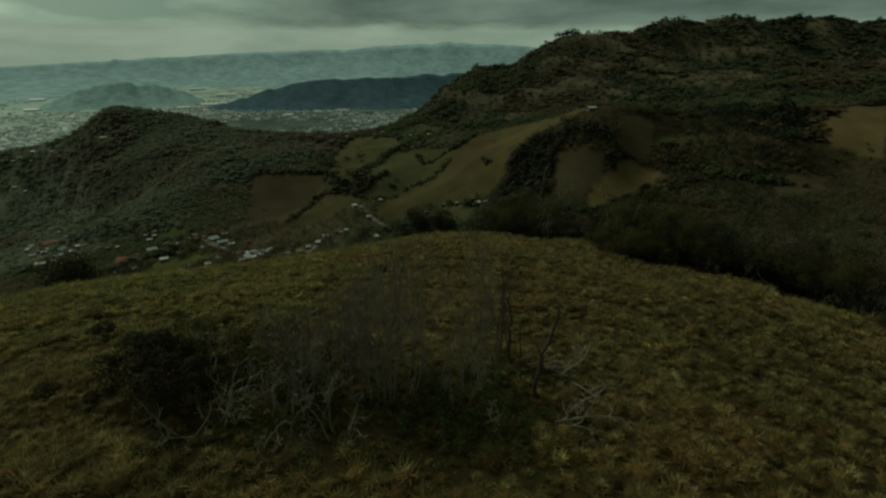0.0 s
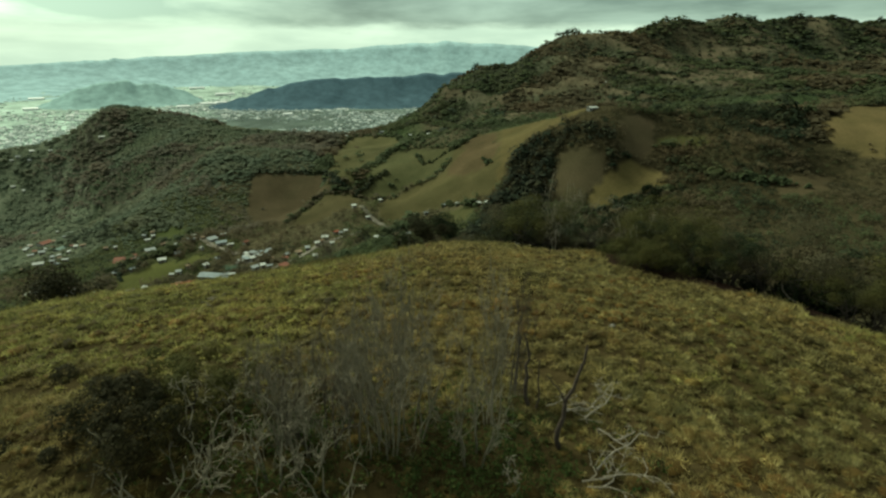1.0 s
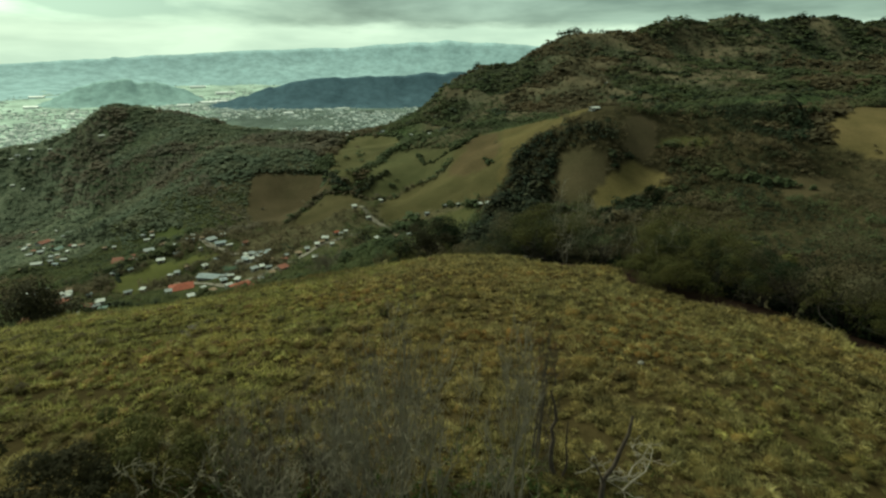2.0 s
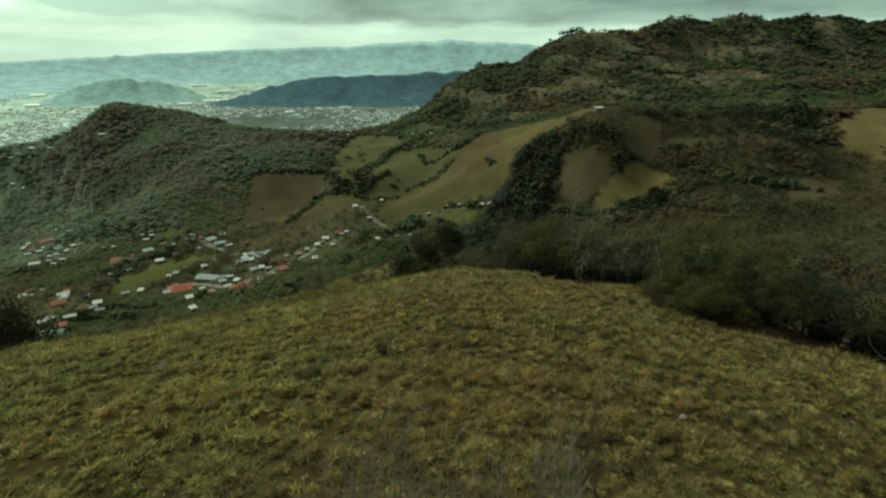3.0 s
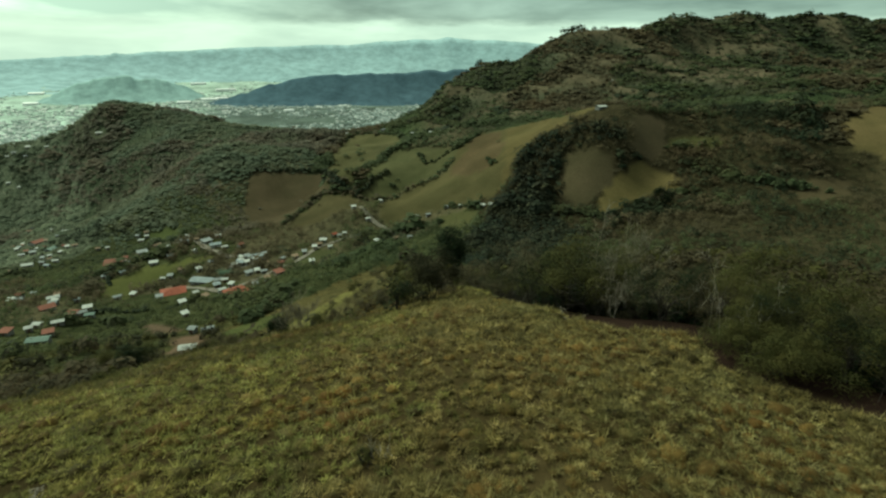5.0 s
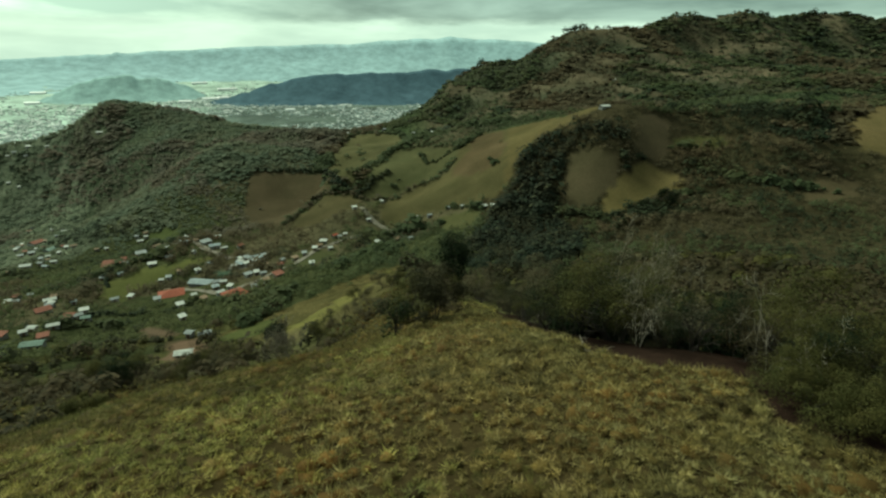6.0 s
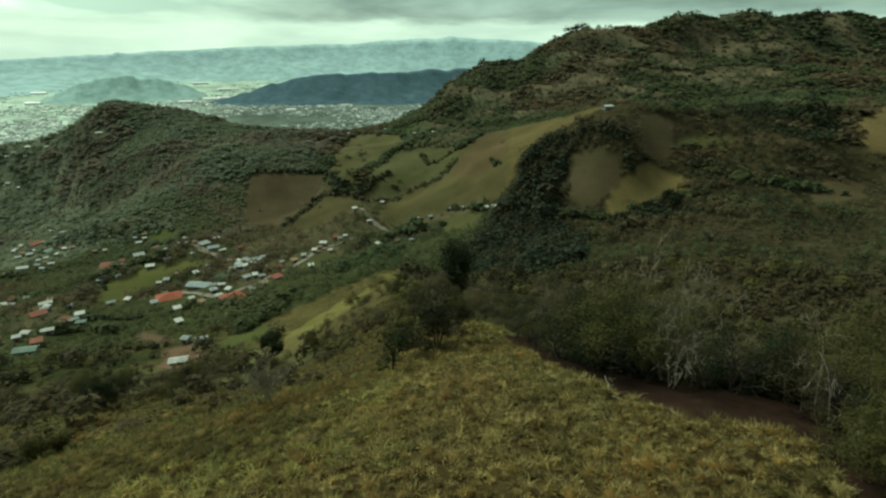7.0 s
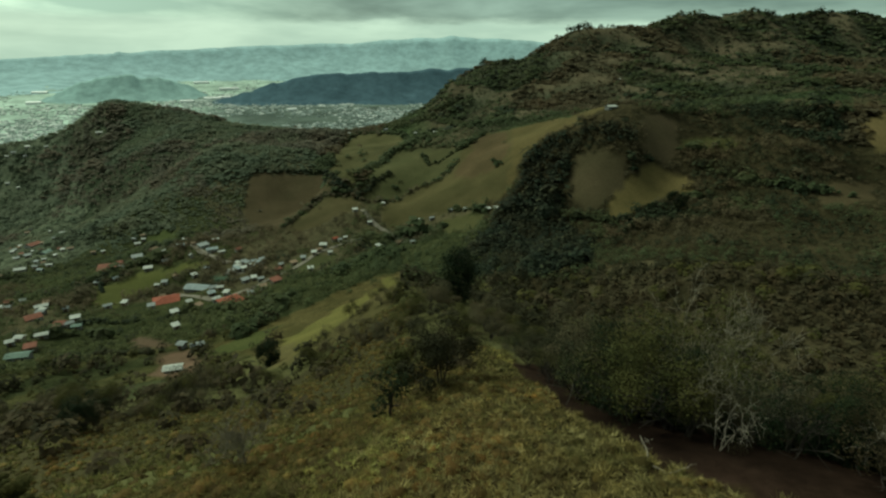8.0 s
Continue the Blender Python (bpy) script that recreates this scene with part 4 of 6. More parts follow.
def house(x, y, w, kind_, rng):
    d, h = max(2.4, w * (rng.uniform(0.5, 0.72) if kind_ not in "ro" else rng.uniform(0.75, 0.95))), 2.5 + (0.5 if w > 10 else 0)
    ob = new("house")
    z = float(np.min(height([x - w / 2, x + w / 2, x, x], [y, y, y - d / 2, y + d / 2]))) - 0.15
    ob.matrix_world = pose(x, y, z, 0, 0, rng.normal(26, 20))
    wall_mat = HOUSE_WALLS[rng.integers(0, 3)]
    bm = bmesh.new()
    block(bm, -w / 2, -d / 2, -0.8, w / 2, d / 2, h)
    part("wall", bm, wall_mat, ob)
    # roof: two slopes with overhang, or one lean-to slope
    o, rise, th = 0.45, d * 0.16 + 0.2, 0.12
    bm = bmesh.new()
    if rng.random() < 0.65 or w > 12:
        prof = [(-d / 2 - o, h - 0.06), (0, h + rise), (d / 2 + o, h - 0.06), (d / 2 + o, h - 0.06 + th), (0, h + rise + th), (-d / 2 - o, h - 0.06 + th)]
    else:
        prof = [(-d / 2 - o, h + 0.02), (d / 2 + o, h + rise), (d / 2 + o, h + rise + th), (-d / 2 - o, h + 0.02 + th)]
    n = len(prof)
    a = [bm.verts.new((-w / 2 - o, p, q)) for p, q in prof]
    b = [bm.verts.new((w / 2 + o, p, q)) for p, q in prof]
    for i in range(n):
        bm.faces.new((a[i], a[(i + 1) % n], b[(i + 1) % n], b[i]))
    if kind_ == "r" and w > 8:
        # hipped ends
        for e, s in ((a, 1), (b, -1)):
            for i in (1, 4):
                e[i].co.x += s * d * 0.5
            bm.faces.new((e[0], e[1], e[2]))
            bm.faces.new((e[3], e[4], e[5]))
            bm.faces.new((e[0], e[2], e[3], e[5]))
    elif n == 6:
        for e, flip in ((a, 1), (b, -1)):
            bm.faces.new([e[i] for i in (0, 1, 4, 5)][::-flip])
            bm.faces.new([e[i] for i in (1, 2, 3, 4)][::-flip])
    else:
        bm.faces.new(a[::-1])
        bm.faces.new(b)
    bmesh.ops.recalc_face_normals(bm, faces=bm.faces[:])
    part("roof", bm, ROOFS[kind_][0], ob, ROOFS[kind_][1])
    # door and windows on the two long sides
    for s in (-1, 1):
        f = s * d / 2
        if s < 0:
            bm = bmesh.new()
            block(bm, -0.45, f - 0.05, 0, 0.45, f + 0.02, 2.05)
            part("door", bm, DOOR_WOOD, ob)
        count = 2 if w < 9 else 4
        for i in range(count):
            cx = (i + 0.5) / count * w - w / 2
            if s < 0 and abs(cx) < 1.1:
                continue
            bm = bmesh.new()
            block(bm, cx - 0.6, min(f, f + s * 0.06), 0.95, cx + 0.6, max(f, f + s * 0.06), 2.0)
            win = part("window", bm, WHITE_FRAME, ob)
            bm = bmesh.new()
            g = f + s * 0.08
            block(bm, cx - 0.5, min(f, g), 1.05, cx + 0.5, max(f, g), 1.9)
            part("pane", bm, WINDOW_GLASS, win)
    size_word = "small" if w < 6 else ("long" if w > 13 else "low")
    where = "among trees" if y > 420 else "in the valley village"
    return tagged(ob, f"{size_word} plastered house with a {COLOUR_WORDS[kind_]} roof {where}", "house", "houses of the valley")


house_rng = np.random.default_rng(23)
for hx, hy, hw, hk in UPPER_VILLAGE + LOWER_VILLAGE + VILLAGE_CENTRE + ROADSIDE_HOUSES + HILL_HOUSES:
    house(hx, hy, hw * (0.6 if hk in "wgt" else 0.9), hk, house_rng)
# small outhouses and lean-tos between them
shed_rng = np.random.default_rng(29)
# a yard packed with low tin-roofed stalls beside the green court
for row_ in range(3):
    for k in range(5):
        house(-135 + 3.9 * k + 0.8 * shed_rng.normal(), 331.5 + 4.4 * row_ + 0.6 * shed_rng.normal() + 0.5 * k, shed_rng.uniform(2.2, 3.4), "bwgwb"[shed_rng.integers(0, 5)], shed_rng)
for hx, hy, hw, hk in UPPER_VILLAGE + LOWER_VILLAGE[:-2] + VILLAGE_CENTRE:
    if shed_rng.random() < 0.6:
        turn_ = shed_rng.uniform(0, 6.283)
        off_ = hw * 0.6 + shed_rng.uniform(4, 9)
        house(hx + off_ * math.cos(turn_), hy + off_ * math.sin(turn_), shed_rng.uniform(2.2, 4.2), "gtgobtot"[shed_rng.integers(0, 8)], shed_rng)


# ---- lanes ----
def lane(points, width, mat, label):
    pts = []
    for a, b in zip(points, points[1:]):
        n = max(2, int(math.dist(a, b) / 3))
        pts += [(a[0] + (b[0] - a[0]) * k / n, a[1] + (b[1] - a[1]) * k / n) for k in range(n)]
    pts = np.array(pts + [points[-1]], float)
    for _ in range(6):
        pts[1:-1] = (pts[:-2] + pts[1:-1] * 2 + pts[2:]) / 4
    tang = np.gradient(pts, axis=0)
    side = np.stack([-tang[:, 1], tang[:, 0]], 1) / np.linalg.norm(tang, axis=1, keepdims=True)
    left, right = pts + side * width / 2, pts - side * width / 2
    zl, zr = height(left[:, 0], left[:, 1]) + 0.35, height(right[:, 0], right[:, 1]) + 0.35
    top = np.concatenate([np.c_[left, zl], np.c_[right, zr]])
    low = top - (0, 0, 1.0)
    n = len(pts)
    v = np.concatenate([top, low])
    f = []
    for k in range(n - 1):
        f += [(k, n + k, n + k + 1, k + 1), (k, k + 1, 2 * n + k + 1, 2 * n + k), (n + k, 3 * n + k, 3 * n + k + 1, n + k + 1)]
    return tagged(mesh_object("road", v, np.array(f), mat), label, "road", kind="structure")


# clipped hedges along the terraces below the village
for k, line in enumerate([[(-178, 243), (-162, 251), (-144, 249)], [(-146, 197), (-125, 201), (-106, 198)], [(-150, 314), (-137, 311), (-122, 312)], [(-212, 322), (-224, 340), (-212, 356)]]):
    hedgerow(line, 2.2, 1.5, DARK_WOODS, 380 + k, "low dark hedge between village plots")

LANE = plain_material("pale_gravel", (0.15, 0.135, 0.105), 0.95, 0.3, 0.8)
lane([(-72, 445), (-59, 420), (-44, 406), (-30, 388)], 4.0, LANE, "pale gravel lane down to the houses")
lane([(-271, 402), (-246, 421), (-228, 428), (-190, 396), (-174, 375), (-159, 363), (-144, 349)], 4.0, LANE, "pale village lane between the houses")
lane([(-155, 303), (-121, 277), (-105, 283), (-98, 293), (-88, 328), (-76, 371), (-60, 400)], 4.0, LANE, "pale village lane along the slope")


# ---- trees and shrubs with real limbs and leaves ----
def tubes(segs, sides=5):
    """Tapered limbs from (start, end, radius, radius) rows."""
    a = np.array([s[0] for s in segs], float)
    b = np.array([s[1] for s in segs], float)
    ra, rb = np.array([s[2] for s in segs]), np.array([s[3] for s in segs])
    d = b - a
    d /= np.linalg.norm(d, axis=1, keepdims=True) + 1e-9
    ref = np.where(np.abs(d[:, 2:3]) < 0.9, [[0, 0, 1.0]], [[1.0, 0, 0]])
    u = np.cross(d, ref)
    u /= np.linalg.norm(u, axis=1, keepdims=True) + 1e-9
    v = np.cross(d, u)
    ang = np.arange(sides) / sides * 2 * math.pi
    around = u[:, None] * np.cos(ang)[None, :, None] + v[:, None] * np.sin(ang)[None, :, None]
    low, high = a[:, None] + around * ra[:, None, None], b[:, None] + around * rb[:, None, None]
    verts = np.concatenate([low, high], 1).reshape(-1, 3)
    k = np.arange(sides)
    one = np.stack([k, (k + 1) % sides, sides + (k + 1) % sides, sides + k], 1)
    faces = (one[None] + (np.arange(len(segs)) * 2 * sides)[:, None, None]).reshape(-1, 4)
    return verts, faces


def grow(rng, at, way_, length, radius, level, segs, tips, lift=0.15, wander=0.25, kids=(3, 5), shrink=0.62, thin=0.012):
    n = 4 if level > 1 else 3
    p, d = np.array(at, float), np.array(way_, float)
    for k in range(n):
        d = d + rng.normal(0, wander, 3) + (0, 0, lift)
        d /= np.linalg.norm(d)
        q = p + d * length / n
        r0, r1 = radius * (1 - 0.55 * k / n), radius * (1 - 0.55 * (k + 1) / n)
        segs.append((p, q, max(r0, thin), max(r1, thin * 0.8)))
        if level > 0 and (k > 0 or n == 3):
            for _ in range(rng.integers(kids[0], kids[1] + 1) // (n - 1) + (rng.random() < 0.5)):
                side = d + rng.normal(0, 0.75, 3)
                side /= np.linalg.norm(side)
                grow(rng, q, side, length * shrink * rng.uniform(0.7, 1.1), r1 * 0.6, level - 1, segs, tips, lift, wander, kids, shrink, thin)
        p = q
    tips.append(p)


def leaves(rng, centres, spread, count, size, flat=0.0):
    """Leaf sprays: small quads scattered round the given points."""
    c = np.repeat(np.asarray(centres), count, 0)
    n = len(c)
    off = rng.normal(0, 1, (n, 3)) * np.array((1, 1, 0.75)) * spread
    p = c + off
    nrm = off / (np.linalg.norm(off, axis=1, keepdims=True) + 1e-9) + rng.normal(0, 0.38, (n, 3)) + (0, 0, 0.6)
    nrm /= np.linalg.norm(nrm, axis=1, keepdims=True)
    u = np.cross(nrm, rng.normal(0, 1, (n, 3)))
    u /= np.linalg.norm(u, axis=1, keepdims=True) + 1e-9
    v = np.cross(nrm, u)
    s = (size * rng.uniform(0.6, 1.4, n))[:, None]
    verts = np.stack([p - u * s, p + v * s * 0.5, p + u * s, p - v * s * 0.5], 1).reshape(-1, 3)
    return verts, np.arange(n * 4).reshape(-1, 4)


def lobes_of_leaves(rng, tips, radius, per_tip, size, share=8):
    """A crown of rounded leafy lobes set on the outer twigs, open between and below."""
    n = max(9, len(tips) // share)
    pick = rng.choice(len(tips), min(n, len(tips)), replace=False)
    middle = tips.mean(0)
    total = len(tips) * per_tip
    own = rng.integers(0, len(pick), total)
    rad = radius * rng.lognormal(0, 0.28, len(pick))[own]
    d = rng.normal(0, 1, (total, 3)) + (0, 0, 0.45)
    d /= np.linalg.norm(d, axis=1, keepdims=True)
    shell = rad * rng.uniform(0.55, 1.0, total) ** 0.5 * rng.lognormal(0, 0.10, total)
    p = tips[pick][own] + d * shell[:, None] * (1, 1, 0.8)
    nrm = d + rng.normal(0, 0.32, (total, 3)) + (0, 0, 0.25)
    nrm /= np.linalg.norm(nrm, axis=1, keepdims=True)
    u = np.cross(nrm, rng.normal(0, 1, (total, 3)))
    u /= np.linalg.norm(u, axis=1, keepdims=True) + 1e-9
    v = np.cross(nrm, u)
    s = (size * rng.uniform(0.6, 1.4, total))[:, None]
    verts = np.stack([p - u * s, p + v * s * 0.55, p + u * s, p - v * s * 0.55], 1).reshape(-1, 3)
    soft = unit(d * 0.7 + unit(p - middle) * 0.5 + nrm * 0.3 + (0, 0, 0.25))
    return verts, np.arange(total * 4).reshape(-1, 4), np.repeat(soft, 4, 0)


BARK = plain_material("grey_bark", (0.042, 0.035, 0.028), 0.95, 0.4, 6.0)
DEAD_WOOD = plain_material("bleached_dead_wood", (0.235, 0.208, 0.165), 0.9, 0.4, 5.0)
TWIGS = plain_material("grey_brown_twigs", (0.175, 0.155, 0.112), 0.9, 0.4, 4.0)
DARK_TWIGS = plain_material("dark_brown_twigs", (0.075, 0.062, 0.048), 0.9, 0.4, 4.0)
DARK_SNAG = plain_material("dark_weathered_limb", (0.06, 0.045, 0.035), 0.9, 0.4, 5.0)
LEAF_TONES = {
    "olive": foliage_material("olive_shrub_leaves", [(0.0, (0.058, 0.058, 0.021)), (0.5, (0.067, 0.066, 0.024)), (1.0, (0.077, 0.074, 0.029))], patch=0.3, through_=0.3, grain_=0.9, rich=-0.7, dry_=((0.92, 1.0, 0.95), (1.18, 1.05, 0.92))),
    "green": foliage_material("fresh_green_leaves", [(0.0, (0.028, 0.050, 0.015)), (0.5, (0.042, 0.066, 0.020)), (1.0, (0.072, 0.094, 0.030))], patch=0.3, through_=0.3, grain_=0.9, rich=-0.7, dry_=((0.92, 1.0, 0.95), (1.18, 1.05, 0.92))),
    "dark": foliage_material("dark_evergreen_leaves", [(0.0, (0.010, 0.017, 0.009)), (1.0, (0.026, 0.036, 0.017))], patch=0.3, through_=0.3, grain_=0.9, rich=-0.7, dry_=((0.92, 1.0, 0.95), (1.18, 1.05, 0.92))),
    "brown": foliage_material("brown_scrub_leaves", [(0.0, (0.040, 0.034, 0.020)), (1.0, (0.072, 0.060, 0.036))], patch=0.3, through_=0.3, grain_=0.9, rich=-0.7, dry_=((0.92, 1.0, 0.95), (1.18, 1.05, 0.92))),
    "bark_brown": foliage_material("dark_brown_green_leaves", [(0.0, (0.021, 0.021, 0.011)), (1.0, (0.041, 0.038, 0.021))], patch=0.3, through_=0.3, grain_=0.9, rich=-0.7, dry_=((0.92, 1.0, 0.95), (1.18, 1.05, 0.92))),
    "dusty": foliage_material("dusty_grey_green_leaves", [(0.0, (0.074, 0.064, 0.040)), (0.5, (0.082, 0.071, 0.044)), (1.0, (0.092, 0.080, 0.050))], patch=0.3, through_=0.3, grain_=0.9, rich=-0.7, dry_=((0.92, 1.0, 0.95), (1.18, 1.05, 0.92))),
}


def leafy(name, seed, tall, spread, tone, stems=3, per_tip=14, leaf=0.13, label="", category="bush", group="", dense=False, bare_foot=0.12):
    """A shrub or tree of its true size, with its foot at the origin: limbs and a crown of leaf sprays."""
    rng = np.random.default_rng(seed)
    ob = new(name)
    segs, tips = [], []
    for k in range(stems):
        lean = rng.normal(0, 0.38, 2) * spread / tall if stems > 1 else rng.normal(0, 0.05, 2)
        grow(rng, (rng.normal(0, 0.12), rng.normal(0, 0.12), -0.2), (lean[0], lean[1], 1), tall * 0.52, 0.035 * tall / math.sqrt(stems), 2, segs, tips, 0.10, 0.22, (4, 6), 0.66)
    pts = np.array(tips)
    top = np.abs(pts[:, 2]).max()
    grown = np.array((spread / max(0.3, np.percentile(np.hypot(pts[:, 0], pts[:, 1]), 92)), tall / top))
    scale = np.array((grown[0], grown[0], grown[1]))
    segs = [(a * scale, b * scale, r, s) for a, b, r, s in segs if r > min(0.013, 0.009 * tall) or stems == 1]
    pts = pts * scale
    v, f = tubes(segs, 4 if len(segs) < 160 else 3)
    trunk = mesh_object("trunk", v, f, BARK, True)
    trunk.parent = ob
    low = pts[:, 2] > tall * bare_foot
    where = pts[low]
    rng = np.random.default_rng(seed + 1000)
    if dense:
        # a closed, rounded crown: more twigs all through it
        d = rng.normal(0, 1, (len(where), 3))
        d /= np.linalg.norm(d, axis=1, keepdims=True)
        where = np.array((0, 0, tall * 0.47)) + d * (rng.uniform(0.3, 1, (len(where), 1)) ** 0.5) * (spread * 0.8, spread * 0.8, tall * 0.42)
    v, f, soft = lobes_of_leaves(rng, where, tall * (0.13 if dense else 0.19), per_tip, leaf, 2 if dense else 8)
    v[:, 2] = np.maximum(v[:, 2], 0.05)
    crown = mesh_object("crown", v, f, LEAF_TONES[tone], normals=soft)
    crown.parent = ob
    return tagged(ob, label, category, group)


def bare(name, seed, tall, spread, mat, stems=5, level=3, thin=0.010, lift=0.16, wander=0.22, label="", category="shrub", group="", foot=0.03, kids=(3, 5), clump=0.15, reach=100):
    rng = np.random.default_rng(seed)
    ob = new(name)
    segs, tips = [], []
    for k in range(stems):
        ang = k / stems * 6.28 + rng.normal(0, 0.4)
        lean = rng.uniform(0.1, 0.55) * spread / tall * 2
        grow(rng, (clump * rng.uniform(0.5, 1.5) * math.cos(ang), clump * rng.uniform(0.5, 1.5) * math.sin(ang), -0.2), (lean * math.cos(ang), lean * math.sin(ang), 1), tall * 0.55, foot * rng.uniform(0.7, 1.2), level, segs, tips, lift, wander, kids, 0.60, thin)
    top = np.percentile([t[2] for t in tips], reach)
    wide = np.percentile([math.hypot(t[0], t[1]) for t in tips], 95)
    scale = np.array((spread / wide, spread / wide, tall / top))
    fine = [s for s in segs if s[2] <= thin * 1.5]
    starts = [i for i, q in enumerate(segs) if q[0][2] == -0.2] + [len(segs)]
    for i, j in zip(starts, starts[1:]):
        own = [q for q in segs[i:j] if q[2] > thin * 1.5 or level < 2]
        if own:
            v, f = tubes([(a * scale, b * scale, r, q) for a, b, r, q in own], 5)
            mesh_object("stem", v, f, mat, True).parent = ob
    if fine and level > 1:
        v, f = tubes([(a * scale, b * scale, r, q) for a, b, r, q in fine], 3)
        mesh_object("twiggy_crown", v, f, mat, True).parent = ob
    return tagged(ob, label, category, group)


def stand(ob, x, y, turn=0.0, size=1.0, sink=0.0):
    ob.matrix_world = pose(x, y, float(height(x, y)[0]) - sink, 0, 0, turn) @ Matrix.Scale(size, 4)
    return ob


def another(ob, x, y, turn, size, sink=0.0, tall=1.0):
    c = copy_thing(ob, Matrix())
    c.matrix_world = pose(x, y, float(height(x, y)[0]) - sink, 0, 0, turn) @ Matrix.Diagonal((size, size, size * tall, 1))
    return c


# the line of scrub trees along the edge of the pasture
LINE_GROUP = "scrub trees along the pasture edge"
KINDS = [
    leafy("scrub_tree", 1, 4.6, 3.1, "olive", 4, 44, 0.045, "olive green scrub tree at the pasture edge", "tree", LINE_GROUP, bare_foot=0.54),
    leafy("scrub_tree", 2, 4.2, 3.0, "dusty", 4, 44, 0.043, "dusty grey-green scrub tree at the pasture edge", "tree", LINE_GROUP, bare_foot=0.54),
    leafy("scrub_tree", 3, 4.8, 2.8, "bark_brown", 3, 44, 0.043, "dark brown-green scrub tree at the pasture edge", "tree", LINE_GROUP, bare_foot=0.54),
    leafy("scrub_tree", 4, 4.4, 3.2, "dark", 4, 40, 0.046, "dark green dense scrub tree at the pasture edge", "tree", LINE_GROUP, bare_foot=0.54),
    leafy("scrub_tree", 5, 4.0, 3.2, "brown", 5, 38, 0.045, "low spreading brownish scrub tree", "tree", LINE_GROUP, bare_foot=0.3),
    bare("leafless_tree", 6, 4.8, 2.6, TWIGS, 5, 3, 0.008, 0.12, 0.27, "leafless grey-brown tree among the scrub", "tree", LINE_GROUP, 0.032, (3, 5), reach=96),
]
EDGE = [(3.4, 80), (4.4, 70), (5.4, 60), (6.9, 55.2), (10.2, 52.8), (13.6, 51.0), (15.9, 48.8), (16.3, 45.6), (17.0, 42.8), (19.6, 40.4), (22.8, 38.0), (25.5, 34), (27.6, 29), (30.4, 20), (33, 8)]


def growth(p, row):
    """What grows where along the line: chances of each kind."""
    # darker kinds in row 0, paler behind: imitates shade below lit tops
    if p.y > 59:
        return (0.20, 0.12, 0.18, 0.40, 0.10, 0.0)
    if p.x < 12 and p.y > 48:
        return (0.50, 0.08, 0.18, 0.12, 0.12, 0.0) if row == 0 else (0.76, 0.12, 0.0, 0.0, 0.12, 0.0)
    if p.x < 16.5 and p.y > 48:
        return (0.10, 0.10, 0.38, 0.20, 0.12, 0.10) if row == 0 else (0.16, 0.44, 0.06, 0.0, 0.04, 0.30)
    if p.y > 43:
        return (0.34, 0.08, 0.26, 0.22, 0.10, 0.0) if row == 0 else (0.60, 0.16, 0.08, 0.06, 0.10, 0.0)
    return (0.30, 0.18, 0.18, 0.16, 0.10, 0.08)


def scrub_line():
    rng = np.random.default_rng(77)
    first = [True] * len(KINDS)
    lengths = [math.dist(a, b) for a, b in zip(EDGE, EDGE[1:])]
    for row, (off, gap) in enumerate(((0.9, 1.5), (3.0, 1.9), (5.6, 2.4))):
        run = rng.uniform(0, gap)
        while run < sum(lengths):
            k, left = 0, run
            while left > lengths[k]:
                left -= lengths[k]
                k += 1
            a, b = Vector(EDGE[k]), Vector(EDGE[k + 1])
            way_ = (b - a).normalized()
            p = a + way_ * left + Vector((-way_.y, way_.x)) * (off + rng.normal(0, 0.5))
            pick = int(rng.choice(6, p=growth(p, row)))
            size = np.clip(rng.lognormal(0.08, 0.3), 0.5, 1.75) * (0.8, 0.92, 0.88)[row] * (0.6 if p.y > 62 else 1.0)
            if first[pick]:
                stand(KINDS[pick], p.x, p.y, rng.uniform(0, 360), size, 0.1)
                first[pick] = False
            else:
                another(KINDS[pick], p.x, p.y, rng.uniform(0, 360), size, 0.1, rng.uniform(0.85, 1.15))
            run += gap * rng.lognormal(0, 0.35)
    # the clump that bulges out over the grass
    low = leafy("scrub_tree", 9, 3.6, 2.4, "olive", 5, 40, 0.045, "olive green scrub tree leafy to the ground at the pasture edge", "tree", LINE_GROUP, bare_foot=0.08)
    stand(low, 14.9, 42.2, 0, 0.95, 0.1)
    for x, y, size in ((15.6, 40.9, 0.85), (15.3, 43.9, 0.8), (17.2, 41.2, 0.9)):
        another(low, x, y, 57 * x, size, 0.1)


scrub_line()


def shade_filler():
    """Low dark bushes added as a stand-in for deep shade under the scrub trees."""
    rng = np.random.default_rng(91)
    kind_ = leafy("understorey_bush", 61, 2.5, 1.9, "dark", 4, 12, 0.12, "low dark bush added as a stand-in for shade under the scrub trees", "bush", "bushes under the scrub trees", dense=True)
    placed = False
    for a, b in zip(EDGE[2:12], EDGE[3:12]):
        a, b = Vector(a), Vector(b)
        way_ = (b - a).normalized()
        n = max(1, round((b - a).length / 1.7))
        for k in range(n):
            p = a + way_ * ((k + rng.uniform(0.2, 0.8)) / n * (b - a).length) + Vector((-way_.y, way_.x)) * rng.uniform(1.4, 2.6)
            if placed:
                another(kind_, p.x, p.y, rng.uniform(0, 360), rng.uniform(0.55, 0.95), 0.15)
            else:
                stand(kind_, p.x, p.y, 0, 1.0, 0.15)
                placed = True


shade_filler()
